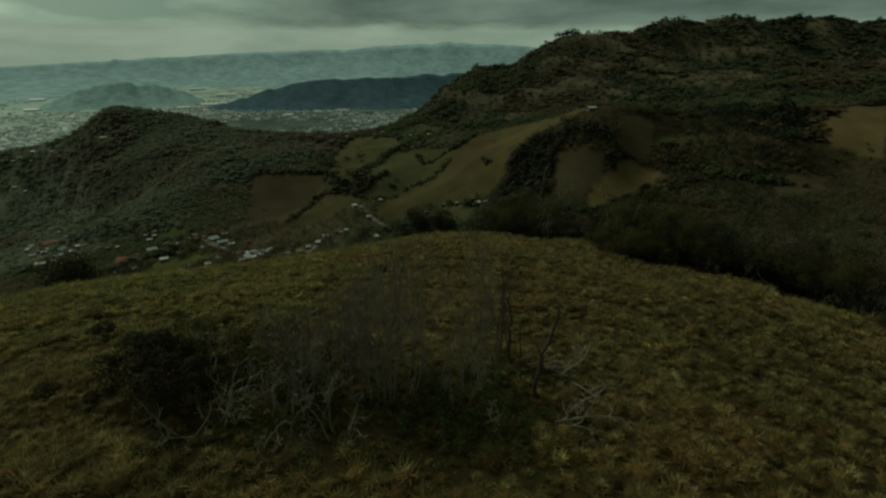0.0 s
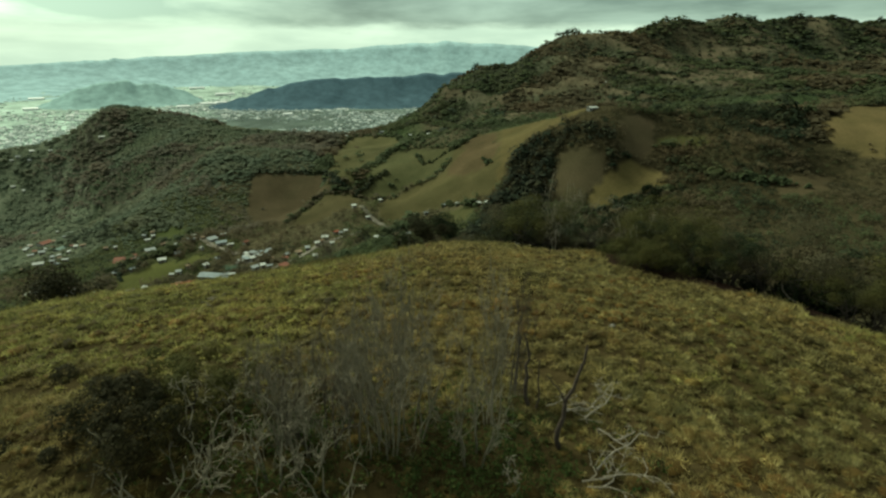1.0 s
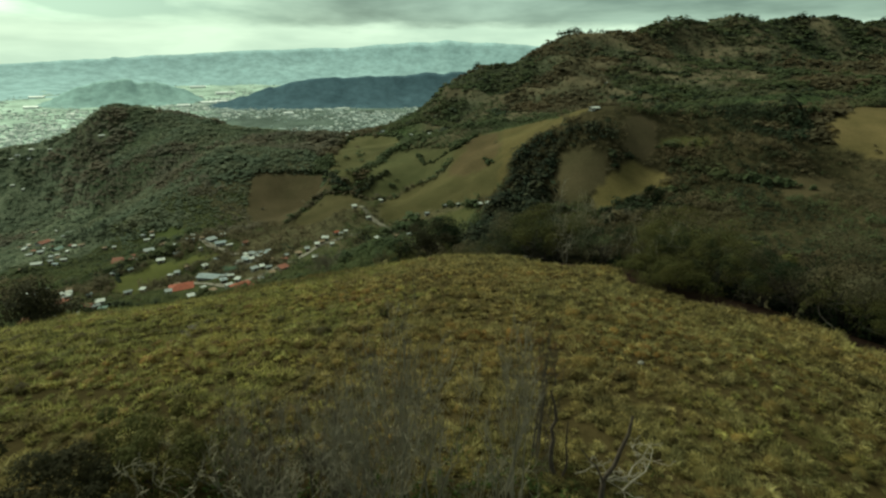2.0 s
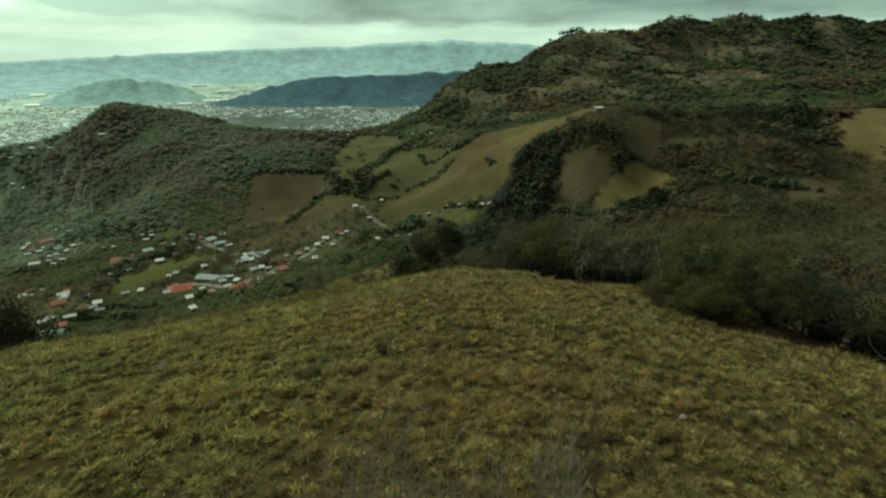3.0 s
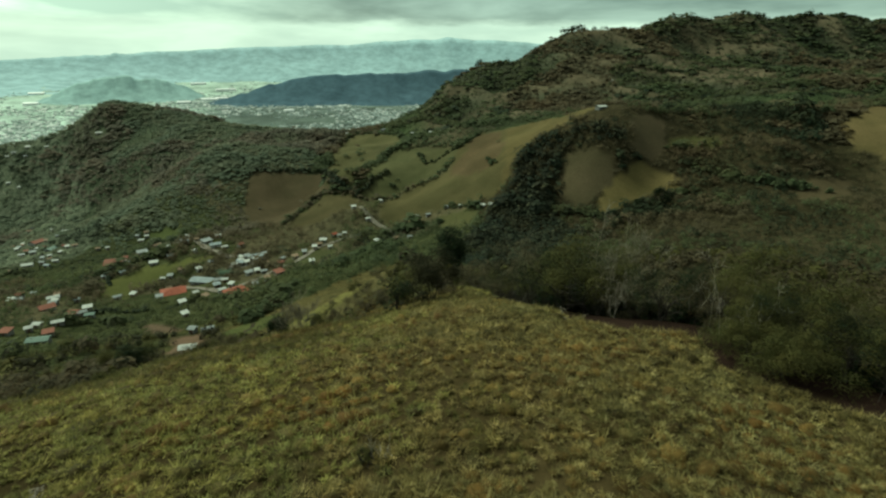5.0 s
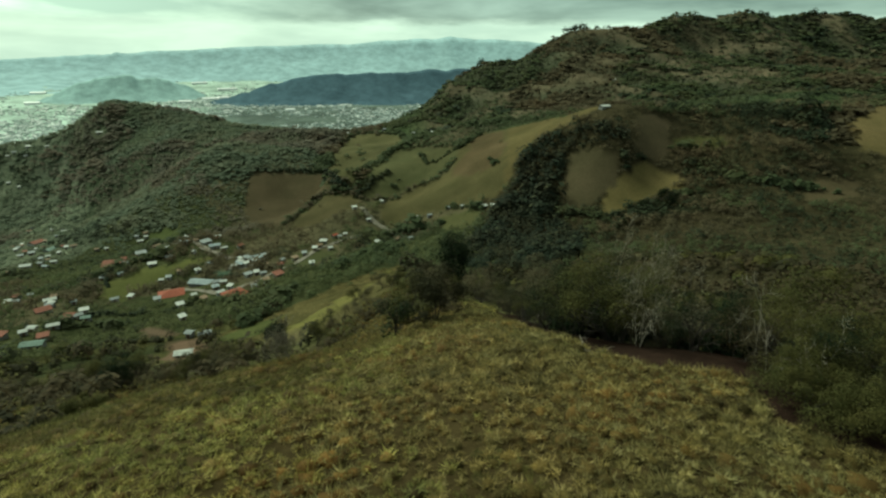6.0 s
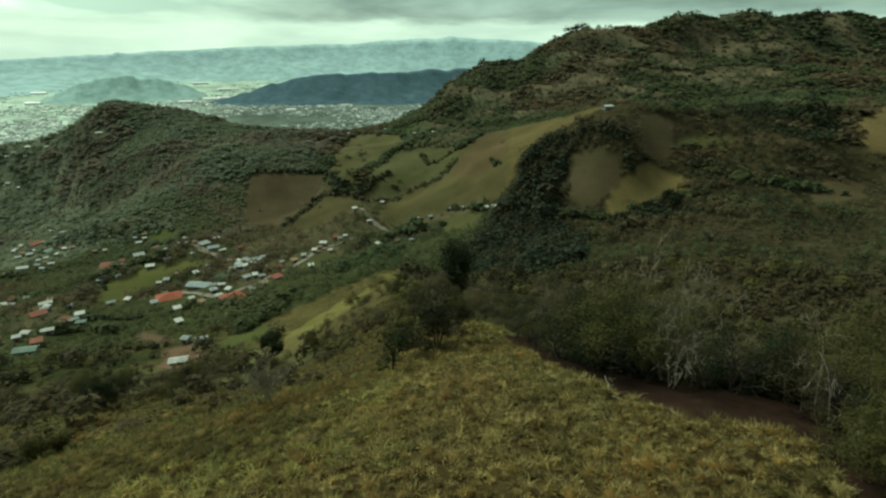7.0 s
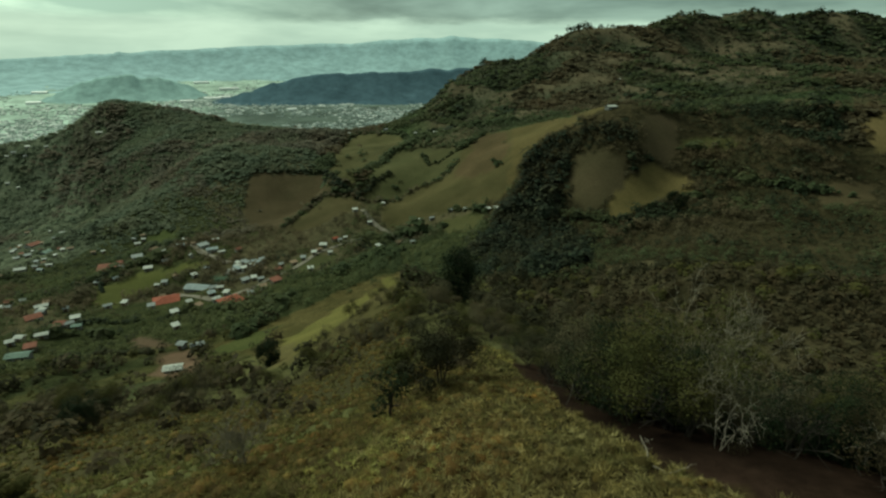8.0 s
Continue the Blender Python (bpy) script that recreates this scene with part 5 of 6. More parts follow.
# bleached dead limbs that lean out of the scrub
for k, (x, y, tall, wide_) in enumerate(((10.6, 51.4, 5.6, 2.3), (15.4, 46.6, 5.4, 2.6), (16.0, 43.0, 4.4, 2.2))):
    stand(bare("dead_tree", 40 + k, tall, wide_, DEAD_WOOD, 3, 3, 0.007, 0.03, 0.33, "bleached dead tree leaning out of the scrub", "tree", foot=0.025, kids=(2, 3), reach=100), x, y, 40 * k)

stand(leafy("edge_tree", 23, 7.8, 3.4, "bark_brown", 4, 26, 0.13, "dark brown-green tree at the brow of the pasture", "tree"), -34.0, 46.0)

# single trees on the spur and the slopes beside it
stand(leafy("spur_tree", 11, 4.4, 2.6, "bark_brown", 4, 46, 0.075, "dark brown-green tree on the end of the spur", "tree", bare_foot=0.3), -2.4, 61.6)
stand(leafy("spur_tree", 12, 3.4, 1.9, "olive", 3, 13, 0.13, "olive green shrub on the end of the spur", "tree"), -5.2, 66.0)
stand(leafy("spur_tree", 18, 3.0, 1.8, "dusty", 3, 12, 0.13, "dusty green shrub on the end of the spur", "tree"), -1.2, 66.5)
stand(leafy("sapling", 13, 3.5, 1.0, "dark", 1, 7, 0.11, "thin half-bare sapling in the dry grass", "tree"), -5.3, 56.4)
stand(leafy("tall_tree", 14, 12.6, 3.6, "dark", 2, 50, 0.2, "tall dark evergreen tree beyond the spur", "tree", dense=True), 0.3, 125.0)
stand(leafy("round_tree", 15, 8.2, 3.4, "dark", 2, 50, 0.17, "round dark evergreen tree on the meadow edge", "tree", dense=True), -45.2, 142.0)
stand(bare("pale_shrub", 16, 3.0, 1.5, TWIGS, 7, 3, 0.010, 0.2, 0.2, "pale grey leafless shrub on the shoulder of the spur", "shrub"), -11.6, 51.4)
stand(leafy("slope_bush", 26, 3.6, 3.0, "dusty", 5, 44, 0.07, "dusty green bush below the brow of the spur", "bush"), -35.0, 61.0)
stand(leafy("slope_bush", 27, 2.6, 2.4, "olive", 5, 44, 0.07, "olive green bush below the brow of the spur", "bush"), -31.0, 57.5)
stand(leafy("slope_bush", 28, 4.2, 2.4, "dark", 4, 44, 0.07, "dark rounded bush at the end of a hedge", "bush"), -47.0, 85.0)
stand(leafy("meadow_tree", 17, 16.0, 8.0, "dark", 2, 40, 0.3, "dark rounded tree at the pasture corner", "tree", dense=True), 137, 344)
another(bpy.data.objects["meadow_tree"], 122, 339, 70, 0.7)


SLOPE_GROUP = "scrub trees on the slopes"
SLOPE_KINDS = [
    leafy("slope_tree", 31, 4.6, 3.2, "olive", 3, 34, 0.062, "olive green scrub tree on the slope", "tree", SLOPE_GROUP),
    leafy("slope_tree", 32, 4.2, 3.2, "dusty", 3, 34, 0.062, "dusty grey-green scrub tree on the slope", "tree", SLOPE_GROUP),
    leafy("slope_tree", 33, 4.4, 3.0, "bark_brown", 3, 34, 0.062, "dark brown-green scrub tree on the slope", "tree", SLOPE_GROUP),
]


def slope_trees():
    rng = np.random.default_rng(91)
    lines = (
        ([(-66, 104), (-52, 99), (-46, 106), (-52, 128), (-62, 140)], 4.6),
        ([(-62, 146), (-56, 150)], 5.0),
        ([(-27, 141), (-20, 137), (-12, 133), (-8, 141)], 5.8),
        ([(-33, 111), (-25, 114), (-17, 115)], 5.6),
        ([(-46, 87), (-41, 91), (-37, 97), (-31, 99)], 3.6),
        ([(-12, 100), (-8, 108), (-4, 116), (-2, 128)], 5.2),
        ([(-8, 78), (-6, 86)], 2.6),
        ([(3, 84), (4, 96), (6, 108)], 4.4),
        ([(-4, 90), (0, 88.5), (4, 88)], 4.6),
        ([(-88, 112), (-78, 120), (-90, 130)], 5.0),
    )
    made = {}
    for line, tall in lines:
        for (ax, ay), (bx, by) in zip(line, line[1:]):
            n = max(2, int(math.hypot(bx - ax, by - ay) / 3.0))
            for k in range(n):
                f = (k + rng.random()) / n
                x, y = ax + (bx - ax) * f + rng.normal(0, 0.9), ay + (by - ay) * f + rng.normal(0, 0.9)
                pick = int(rng.choice(3, p=(0.36, 0.54, 0.10)))
                size = tall / 4.4 * rng.uniform(0.6, 1.25)
                if pick in made:
                    another(SLOPE_KINDS[pick], x, y, rng.uniform(0, 360), size, 0.1, rng.uniform(0.8, 1.1))
                else:
                    made[pick] = stand(SLOPE_KINDS[pick], x, y, rng.uniform(0, 360), size, 0.1)


slope_trees()


# leafy scrub too thick to count on the near slopes
def scrub():
    rng = np.random.default_rng(33)
    rad, px, py, ps = [58.0], [], [], []
    while rad[-1] < 235:
        r = rad[-1]
        step = 0.011 * r + 1.5
        az = np.arange(-radians(50), radians(56), step / r)
        az = az + rng.uniform(-0.45, 0.45, len(az)) * step / r
        rr = r + rng.uniform(-0.5, 0.5, len(az)) * step
        px.append(rr * np.sin(az)), py.append(rr * np.cos(az)), ps.append(np.full(len(az), step))
        rad.append(r + step * 0.95)
    x, y, step = np.concatenate(px), np.concatenate(py), np.concatenate(ps)
    r = np.hypot(x, y)
    chance = np.where(x > 14, np.where((rough(x, y, 55, 3, 49) > -0.1) | (r < 150), 0.97, 0.75), np.where(rough(x, y, 40, 3, 47) > 0.03, 0.62, 0.22))
    chance = np.where((x < 14) & (r < 95), chance * 0.25, chance)
    for colour, poly in FIELDS:
        if colour[1] > 0.07:
            chance = np.where(inside(poly, x, y), 0.01, chance)
    chance = np.where(inside(OPEN_SLOPE, x, y), 0.02, chance)
    chance = np.where(inside(SPUR, x, y) | inside([(a + 5, b) for a, b in SPUR], x, y) | ((np.abs(x + 5) < 9) & (y < 100)), 0, chance)
    chance = np.where(inside(DARK_GROVE, x, y), 0, chance)
    for hx, hy, hw, kind_ in LOWER_VILLAGE:
        chance = np.where((np.abs(x - hx) < hw) & (y - hy < hw * 0.6) & (y - hy > -hw * 0.8 - 8), 0, chance)
    keep = rng.random(len(x)) < chance
    x, y, step = x[keep], y[keep], step[keep]
    z = height(x, y)
    size = step * rng.lognormal(-0.35, 0.3, len(x))
    tone = rough(x, y, 45, 3, 57) + rng.normal(0, 0.12, len(x))
    tone = np.where((np.hypot(x, y) < 115) & (x > 8), -1.0, tone)
    for tone_name, pick in (("olive", (tone > 0.02) & (tone < 0.14)), ("brown", tone >= 0.14), ("bark_brown", tone <= 0.02)):
        n, k = int(pick.sum()), 54
        d = rng.normal(0, 1, (n, k, 3))
        d[..., 2] = np.abs(d[..., 2]) * 1.0 - 0.25
        d /= np.linalg.norm(d, axis=2, keepdims=True)
        lobes = rng.normal(0, 1, (n, 5, 3))
        lobes /= np.linalg.norm(lobes, axis=2, keepdims=True)
        bulge = np.max(np.einsum("nkc,nlc->nkl", d, lobes), 2)
        rr = (0.55 + 0.45 * bulge) * rng.uniform(0.75, 1.05, (n, k))
        s = size[pick][:, None]
        p = np.stack([x[pick][:, None] + d[..., 0] * rr * s * 0.72, y[pick][:, None] + d[..., 1] * rr * s * 0.72, z[pick][:, None] + s * 0.45 + d[..., 2] * rr * s * 0.75], -1).reshape(-1, 3)
        nrm = d.reshape(-1, 3) * 0.8 + rng.normal(0, 0.16, (n * k, 3)) + (0, 0, 0.7)
        nrm /= np.linalg.norm(nrm, axis=1, keepdims=True)
        u = np.cross(nrm, rng.normal(0, 1, (n * k, 3)))
        u /= np.linalg.norm(u, axis=1, keepdims=True)
        v = np.cross(nrm, u)
        q = (np.repeat(size[pick], k) * rng.uniform(0.10, 0.22, n * k))[:, None]
        verts = np.stack([p - u * q, p + v * q * 0.7, p + u * q, p - v * q * 0.7], 1)
        soft = unit(d.reshape(-1, 1, 3) * 0.8 + nrm[:, None] * 0.35 + (0, 0, 0.45)).repeat(4, 1)
        tagged(mesh_object("scrub", verts.reshape(-1, 3), np.arange(n * k * 4).reshape(-1, 4), LEAF_TONES[tone_name], normals=soft.reshape(-1, 3)), "thick mixed scrub covering the slopes", "scrub", kind="stuff")


scrub()

# ---- the thicket of bare shrubs in the grass ----
THICKET = "bare shrubs in the pasture"
for k, (x, y, tall, wide_, stems) in enumerate((
    (-2.0, 16.6, 6.0, 1.3, 6), (-2.8, 16.6, 4.6, 1.3, 5), (-1.4, 17.4, 5.2, 1.1, 5), (-4.2, 17.0, 3.4, 1.4, 5), (-5.4, 17.6, 2.9, 1.3, 5),
    (-3.4, 18.4, 4.0, 1.3, 5), (1.4, 18.2, 5.5, 0.9, 5), (2.3, 20.2, 4.6, 0.7, 3), (0.7, 16.4, 3.0, 0.9, 4), (-4.4, 15.4, 2.6, 1.3, 5), (-6.6, 18.6, 2.2, 1.2, 5),
)):
    stand(bare("bare_shrub", 60 + k, tall, wide_ * 1.5, DARK_TWIGS if k % 4 == 3 else TWIGS, stems, 3, 0.007, 0.13, 0.27, "leafless grey-brown shrub standing in dry grass", "shrub", THICKET, 0.04, (3, 4), 0.5, 95), x, y, 50 * k)
for k, (x, y, tall, wide_) in enumerate(((-7.2, 15.6, 2.6, 2.6), (-5.4, 14.4, 2.2, 2.2), (-8.0, 14.2, 2.0, 2.0), (-5.2, 16.2, 3.2, 1.8), (-3.4, 14.0, 2.0, 1.8))):
    stand(bare("arching_shrub", 80 + k, tall, wide_, TWIGS, 6, 3, 0.013, -0.03, 0.30, "bleached arching dead shrub with bare limbs", "shrub", THICKET, 0.045, (1, 3), 0.3, 96), x, y, 90 * k)
stand(leafy("green_bush", 21, 2.4, 2.3, "bark_brown", 6, 40, 0.05, "dark olive leafy bush in the dry grass", "bush"), -10.8, 15.8)
stand(leafy("green_bush", 22, 2.1, 2.2, "olive", 6, 26, 0.05, "green leafy bush beside the bare shrubs", "bush"), -9.2, 18.2)


def snag(x, y, limbs, label):
    """A dead stem and its broken limbs, each a bent, tapering tube."""
    rng = np.random.default_rng(17)
    ob = new("snag")
    for k, (thick, pts) in enumerate(limbs):
        pts = [np.array(p, float) for p in pts]
        line = [pts[0]]
        for a, b in zip(pts, pts[1:]):
            line += [a + (b - a) * f + rng.normal(0, 0.04, 3) * (f < 1) for f in (0.33, 0.67, 1)]
        line = np.array(line)
        rad = thick * np.linspace(1, 0.35, len(line)) * rng.uniform(0.88, 1.12, len(line))
        ang = np.arange(7) / 7 * 6.283
        ring = np.stack([np.cos(ang), np.sin(ang), 0 * ang], 1)
        v = (line[:, None] + ring[None] * rad[:, None, None]).reshape(-1, 3)
        i, j = np.meshgrid(np.arange(len(line) - 1), np.arange(7), indexing="ij")
        f = np.stack([i * 7 + j, i * 7 + (j + 1) % 7, (i + 1) * 7 + (j + 1) % 7, (i + 1) * 7 + j], -1).reshape(-1, 4)
        mesh_object("trunk" if k == 0 else "limb", v, f, DARK_SNAG, True).parent = ob
    return stand(tagged(ob, label, "snag"), x, y)


snag(2.9, 19.4, [(0.09, [(0, 0, -0.3), (-0.15, 0, 1.1), (-0.05, 0.1, 2.1), (-0.3, 0.1, 3.2)]), (0.055, [(0.3, 0.1, -0.2), (0.4, 0.1, 0.7), (0.35, 0.2, 2.0)])], "dark upright snag of a dead tree")
snag(3.6, 17.3, [(0.11, [(0, 0, -0.3), (-0.05, 0, 0.7), (0.35, 0, 2.4), (0.65, 0, 4.0)]), (0.045, [(0.15, 0, 1.7), (-0.1, 0.1, 2.3), (-0.55, 0.2, 2.8)])], "dark leaning snag with broken limbs")


def fallen(x, y, length, seed, turn, count=7):
    """Dead limbs lying in the grass."""
    rng = np.random.default_rng(seed)
    ob = new("fallen_branch")
    segs, tips = [], []
    for k in range(count):
        ang = rng.normal(0, 0.35)
        segs = []
        grow(rng, (rng.normal(0, 0.3), rng.normal(0, 0.25), 0.12 + 0.12 * rng.random()), (math.cos(ang), math.sin(ang), 0.05), length * rng.uniform(0.45, 1.0), 0.036 * rng.uniform(0.5, 1.1), 2, segs, tips, 0.01, 0.38, (2, 3), 0.42, 0.010)
        v, f = tubes([(a * (1, 1, 0.6), b * (1, 1, 0.6), r, s) for a, b, r, s in segs], 5)
        mesh_object("limb", v, f, DEAD_WOOD, True).parent = ob
    tagged(ob, "bleached dead branches lying in the grass", "branches", "fallen branches in the pasture")
    return stand(ob, x, y, turn, 1.0, -0.1)


fallen(4.4, 15.4, 2.8, 5, 22, 7)
fallen(4.3, 19.3, 2.3, 6, 5, 6)
fallen(5.5, 17.6, 1.8, 7, -10, 3)
fallen(1.6, 15.2, 1.0, 8, 60, 3)
fallen(6.6, 49.2, 1.7, 9, -25, 2)
fallen(-14.2, 30.6, 1.0, 10, 10, 4)


STONE = plain_material("pale_lichen_stone", (0.16, 0.15, 0.125), 0.9, 0.3, 6.0)


def stone(x, y, size, seed):
    """A weathered field stone, half sunk in the turf."""
    rng = np.random.default_rng(seed)
    bm = bmesh.new()
    bmesh.ops.create_icosphere(bm, subdivisions=3, radius=size)
    off = rng.uniform(0, 50, 3)
    for v in bm.verts:
        n = noise.fractal((v.co / size * 1.1) + Vector(off), 0.9, 2.1, 4)
        v.co *= 1 + 0.28 * n
        v.co.z *= 0.7
        v.co.x *= 1.25
    me = bpy.data.meshes.new("stone")
    bm.to_mesh(me)
    bm.free()
    me.materials.append(STONE)
    me.polygons.foreach_set("use_smooth", [True] * len(me.polygons))
    return stand(tagged(new("stone", me), "pale weathered stone lying in the dry grass", "stone", "stones in the pasture"), x, y, rng.uniform(0, 360), 1.0, -size * 0.25)


stone(8.5, 27.1, 0.13, 3)
stand(leafy("weed_clump", 71, 0.55, 0.38, "olive", 4, 3, 0.035, "dark weed clump standing in the dry grass", "weeds"), -3.8, 32.4)
stand(bare("dry_stalks", 72, 1.1, 0.5, DEAD_WOOD, 4, 1, 0.009, 0.1, 0.2, "pale dry stalks in the weed clump", "stalks", foot=0.014), -3.5, 32.5)


# ---- the tussock grass of the spur, and weeds under the thicket ----
def tussocks(name, x, y, size, blades, mat, label, seed, wide=0.02, shag=1.0):
    """Shaggy mounds of thatch with blades drooping from them."""
    rng = np.random.default_rng(seed)
    n, k, m = len(x), blades, 5
    z = height(x, y)
    high, broad = size * rng.uniform(0.12, 0.34, n), size * rng.uniform(0.30, 0.52, n)
    ang = (np.arange(m) / m * 6.283)[None] + rng.uniform(0, 6.283, (n, 1))
    tip = rng.normal(0, 0.12, (n, 2)) * size[:, None]
    rows_ = []
    for rad, up in ((1.0, -0.12), (0.72, 0.62)):
        wob = rad * rng.uniform(0.6, 1.4, (n, m))
        rows_.append(np.stack([x[:, None] + broad[:, None] * wob * np.cos(ang), y[:, None] + broad[:, None] * wob * np.sin(ang), z[:, None] + high[:, None] * up * rng.uniform(0.6, 1.3, (n, m))], -1))
    top = np.stack([x + tip[:, 0], y + tip[:, 1], z + high], -1)[:, None]
    mound = np.concatenate(rows_ + [top], 1)
    i, j = np.arange(m), (np.arange(m) + 1) % m
    tri = np.concatenate([np.stack(t_, 1) for t_ in ((i, j, m + j), (i, m + j, m + i), (m + i, m + j, np.full(m, 2 * m)))])
    mound_faces = (tri[None] + (np.arange(n) * (2 * m + 1))[:, None, None]).reshape(-1, 3)
    mound = mound.reshape(-1, 3)
    az = rng.uniform(0, 6.283, (n, k))
    f = np.sqrt(rng.random((n, k)))
    base = broad[:, None] * f * 0.9
    low = high[:, None] * (1 - f ** 2.2) * 0.95 + 0.01
    lean = az + rng.normal(0, 0.7, (n, k))
    long_ = size[:, None] * rng.uniform(0.28, 0.72, (n, k)) * shag
    flop = rng.uniform(0.2, 0.95, (n, k))
    w = wide * rng.uniform(0.7, 1.6, (n, k))
    X, Y, Z = x[:, None], y[:, None], z[:, None]
    ca, sa = np.cos(az), np.sin(az)
    bx, by, bz = X + base * ca, Y + base * sa, Z + low
    p0 = np.stack([bx - np.sin(lean) * w, by + np.cos(lean) * w, bz], -1)
    p1 = np.stack([bx + np.sin(lean) * w, by - np.cos(lean) * w, bz], -1)
    p2 = np.stack([bx + np.cos(lean) * long_ * flop, by + np.sin(lean) * long_ * flop, bz + long_ * (0.85 - 0.75 * flop)], -1)
    verts = np.concatenate([mound, np.stack([p0, p1, p2], 2).reshape(-1, 3)])
    faces = np.concatenate([mound_faces, np.arange(n * k * 3).reshape(-1, 3) + len(mound)])
    # a tuft takes the light as one soft, rounded head
    head = np.concatenate([np.stack([ca * f, sa * f, np.ones((n, k))], -1)[:, :, None].repeat(3, 2).reshape(-1, 3)])
    heart = np.repeat(np.stack([x, y, z - high * 0.6], -1), 2 * m + 1, 0)
    soft = np.concatenate([unit(mound - heart), unit(head * (0.85, 0.85, 0.75) + rng.normal(0, 0.14, (n * k, 1, 3)).repeat(3, 1).reshape(-1, 3))])
    tone_ = np.clip(rng.lognormal(-0.02, 0.23, n), 0.6, 1.55)
    warm = rng.normal(0, 0.02, n)
    tint_ = np.stack([tone_ * (1 + warm), tone_, tone_ * (1 - 2 * warm), np.ones(n)], -1)
    tints = np.concatenate([np.repeat(tint_, 2 * m + 1, 0), np.repeat(tint_, 3 * k, 0)])
    ob = mesh_object(name, verts, faces, (mat, SHADE_THATCH), colours=tints, normals=soft)
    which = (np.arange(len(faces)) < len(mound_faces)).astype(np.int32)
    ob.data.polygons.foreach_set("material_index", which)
    ob.data.polygons.foreach_set("use_smooth", which.astype(bool))
    return tagged(ob, label, "grass", kind="stuff")


def scatter(poly, gap, seed, x0, x1, y0, y1):
    rng = np.random.default_rng(seed)
    gx, gy = np.meshgrid(np.arange(x0, x1, gap), np.arange(y0, y1, gap))
    x = gx.ravel() + rng.uniform(-0.48, 0.48, gx.size) * gap
    y = gy.ravel() + rng.uniform(-0.48, 0.48, gx.size) * gap
    keep = frayed(poly, x, y, 0.8)
    return x[keep], y[keep], rng


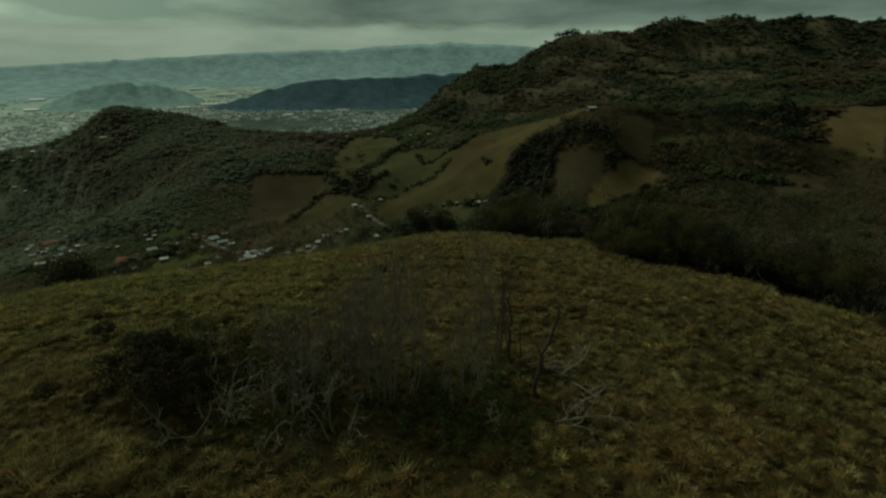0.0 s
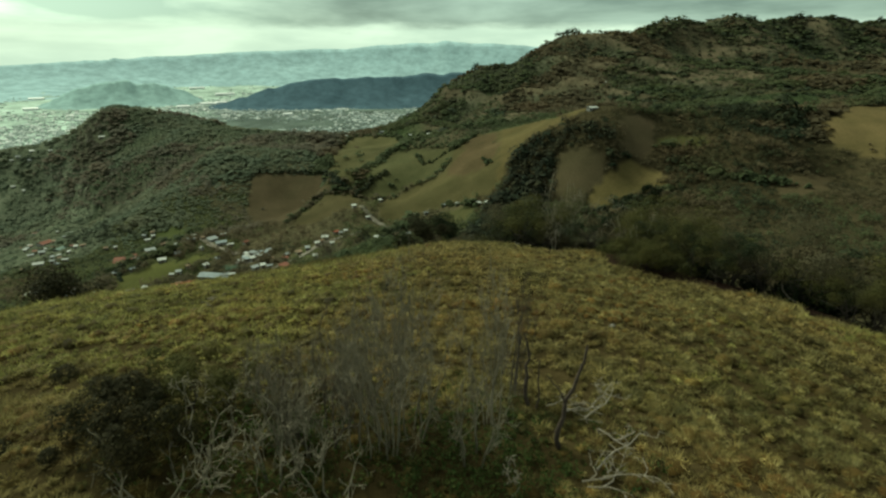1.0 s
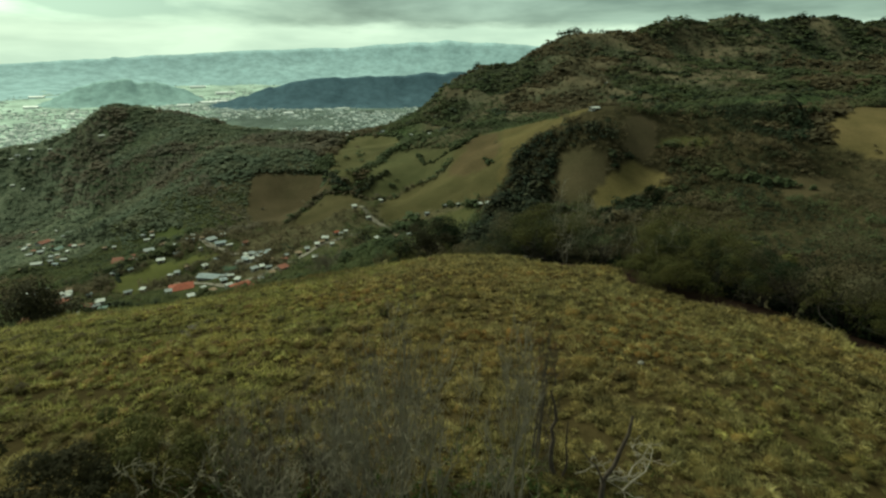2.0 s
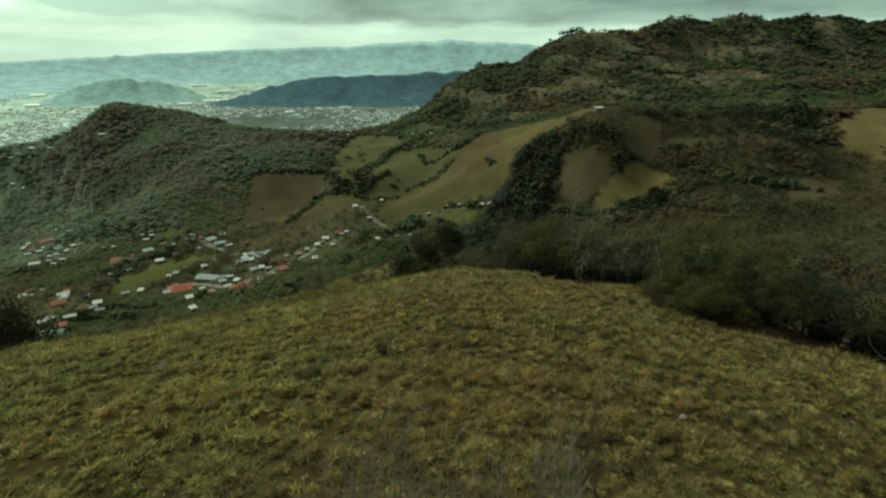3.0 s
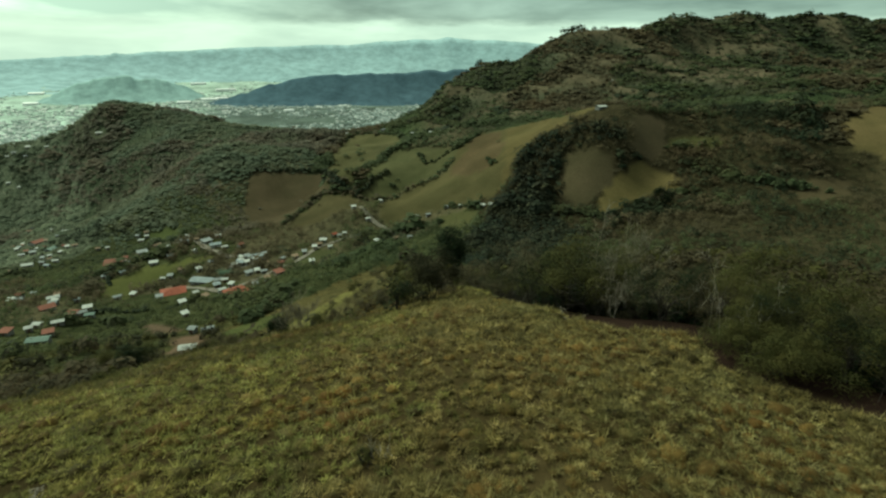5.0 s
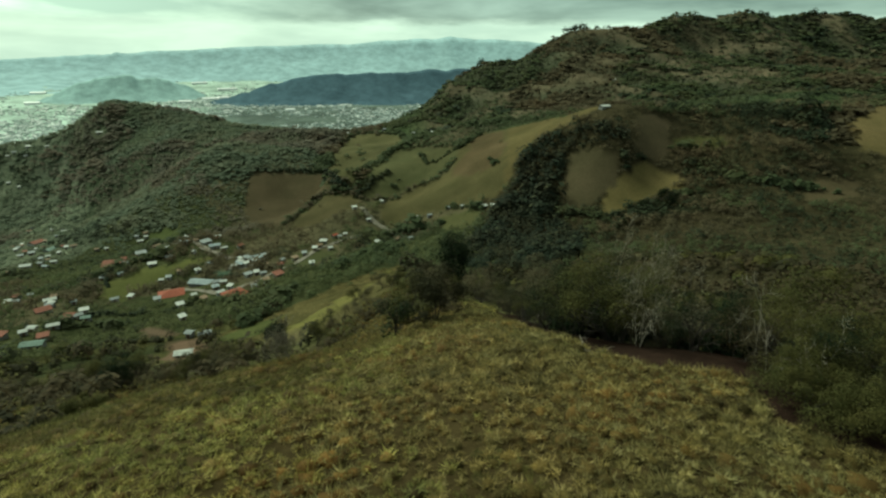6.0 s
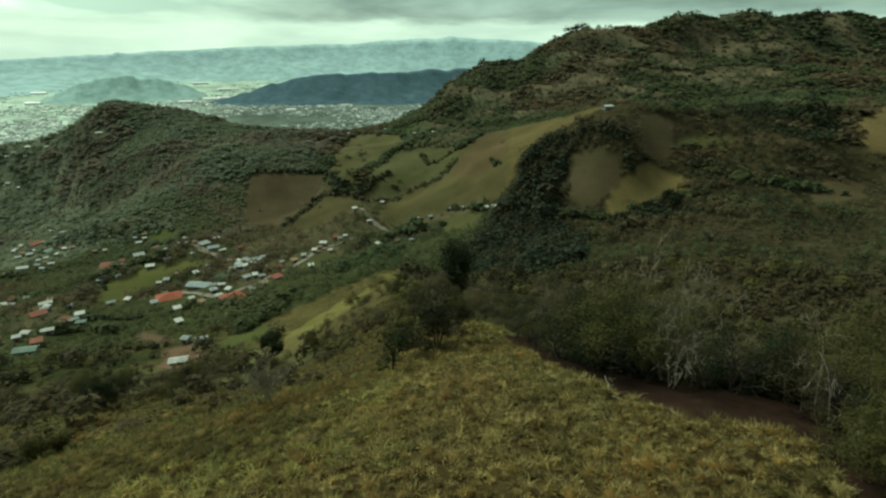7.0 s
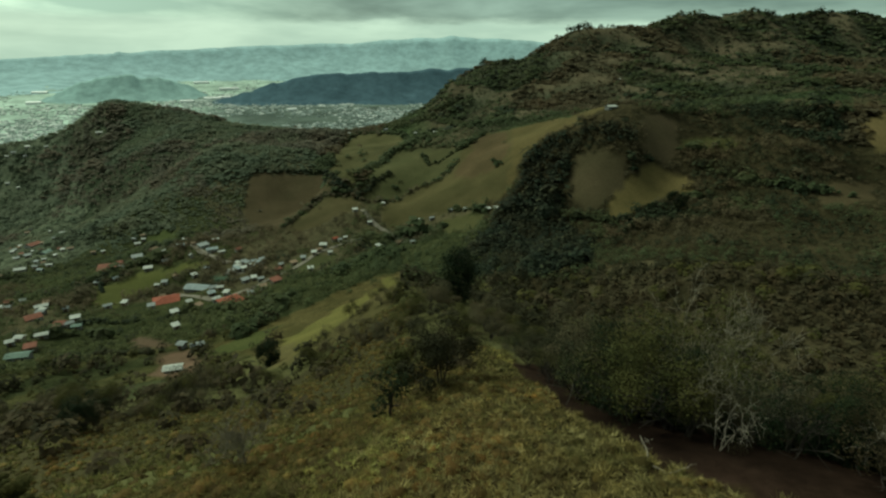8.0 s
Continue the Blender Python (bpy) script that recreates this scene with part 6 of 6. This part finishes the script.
def build_grass():
    x, y, rng = scatter(SPUR, 0.53, 3, -46, 34, 6, 78)
    view = np.abs(np.arctan2(x, y + 6)) < radians(52)
    x, y = x[view], y[view]
    size = rng.lognormal(-0.46, 0.30, len(x)) * (1 + 0.35 * rough(x, y, 5, 3, 5))
    # cattle tracks run along the contour: rows of fuller tufts between them
    rows_ = np.sin(6.283 * (height(x, y, False) / 0.24 + 1.4 * rough(x, y, 11, 2, 29)))
    size = np.clip(size * (1 + 0.42 * rows_), 0.2, 1.1)
    green = rough(x, y, 14, 3, 15) + rng.normal(0, 0.1, len(x)) > np.interp(x, [-22, -8, 2, 12], [-0.15, 0.02, 0.24, 0.5])
    # shorter, darker green tufts in a ragged ellipse round the thicket
    thicket_floor = np.hypot((x + 2.2) / 8.0, (y - 15.8) / 4.4) + 0.5 * rough(x, y, 5, 3, 39) < 1.0 + rng.normal(0, 0.12, len(x))
    size = np.where(thicket_floor, size * 0.6, size)
    worn = inside(SHOULDER, x + rng.normal(0, 0.7, len(x)), y + rng.normal(0, 0.7, len(x)))
    worn |= rough(x, y, 6, 3, 35) + rng.normal(0, 0.12, len(x)) > 0.5
    worn |= rng.random(len(x)) < np.clip((y - 47 + 5 * rough(x, y, 8, 2, 37)) / 14, 0, 0.6) * (x > -9)
    worn &= ~thicket_floor
    brow = (x < -9) & (y > 43 - 0.25 * (x + 9) + 3 * rough(x, y, 7, 3, 45)) & ~thicket_floor
    worn &= ~brow | (rough(x, y, 5, 3, 49) > 0.05)
    brow &= ~worn
    green &= ~worn & ~thicket_floor & ~brow
    near_, nearest = y < 50, (y < 33) & (np.abs(x) < 17)
    for name_, pick, blades, mat, label, seed, wide in (
        ("grass", brow, 46, SLOPE_GRASS, "rank green grass over the brow of the spur", 11, 0.014),
        ("grass", ~green & ~worn & ~thicket_floor & ~brow & nearest, 76, GRASS, "dry tussock grass on the crest of the spur", 10, 0.0095),
        ("grass", ~green & ~worn & ~thicket_floor & ~brow & near_ & ~nearest, 48, GRASS, "dry tussock grass covering the spur", 1, 0.014),
        ("grass", ~green & ~worn & ~brow & ~near_, 36, GRASS, "dry tussock grass on the end of the spur", 2, 0.020),
        ("grass", green, 46, GREEN_GRASS, "greener grass among the dry tussocks", 3, 0.014),
        ("grass", thicket_floor, 46, SHORT_DARK_GRASS, "short dark green grass under the bare shrubs", 9, 0.014),
        ("brown_grass", worn, 44, BROWN_GRASS, "withered brown grass on the shoulder of the spur", 4, 0.013),
    ):
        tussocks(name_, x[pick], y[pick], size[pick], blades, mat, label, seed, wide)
    # the same grass runs on behind the start
    x, y, rng = scatter(SPUR, 0.6, 13, -30, 32, -16, 24)
    out_ = np.abs(np.arctan2(x, y + 6)) >= radians(52)
    out_ |= y < 6
    x, y = x[out_], y[out_]
    tussocks("grass", x, y, np.clip(rng.lognormal(-0.5, 0.38, len(x)), 0.25, 1.1), 14, GRASS, "dry tussock grass on the back of the spur", 7, 0.026)
    # weeds under the thicket
    rng = np.random.default_rng(8)
    n = 420
    wx, wy = np.where(rng.random(n) < 0.55, rng.normal(1.0, 2.0, n), rng.normal(-5.6, 1.9, n)), rng.normal(16.2, 1.7, n)
    z = height(wx, wy)
    v, f = leaves(rng, np.stack([wx, wy, z + rng.uniform(0.1, 0.5, n)], 1), 0.16, 22, 0.055)
    tagged(mesh_object("weeds", v, f, LEAF_TONES["green"]), "green leafy weeds under the bare shrubs", "weeds", kind="stuff")
    # rougher growth on the slope below
    slope = [(-8, 67), (-9, 58), (-11, 52.5), (-16, 50), (-27, 49), (-38, 41), (-62, 52), (-95, 100), (-70, 112), (-48, 96), (-30, 104), (-16, 130), (-10, 128), (-6, 90), (-5, 72)]
    x, y, rng = scatter(slope, 0.95, 4, -95, -4, 42, 130)
    size = np.clip(rng.lognormal(-0.3, 0.35, len(x)), 0.3, 1.4)
    mixed_ = rough(x, y, 16, 3, 25) + rng.normal(0, 0.12, len(x)) > -0.10
    tussocks("rough_grass", x[mixed_], y[mixed_], size[mixed_], 22, SLOPE_GRASS, "rank green grass on the slope below the spur", 5, wide=0.032)
    tussocks("rough_grass", x[~mixed_], y[~mixed_], size[~mixed_], 22, BROWN_GRASS, "rank dry grass on the slope below the spur", 6, wide=0.032)


build_grass()
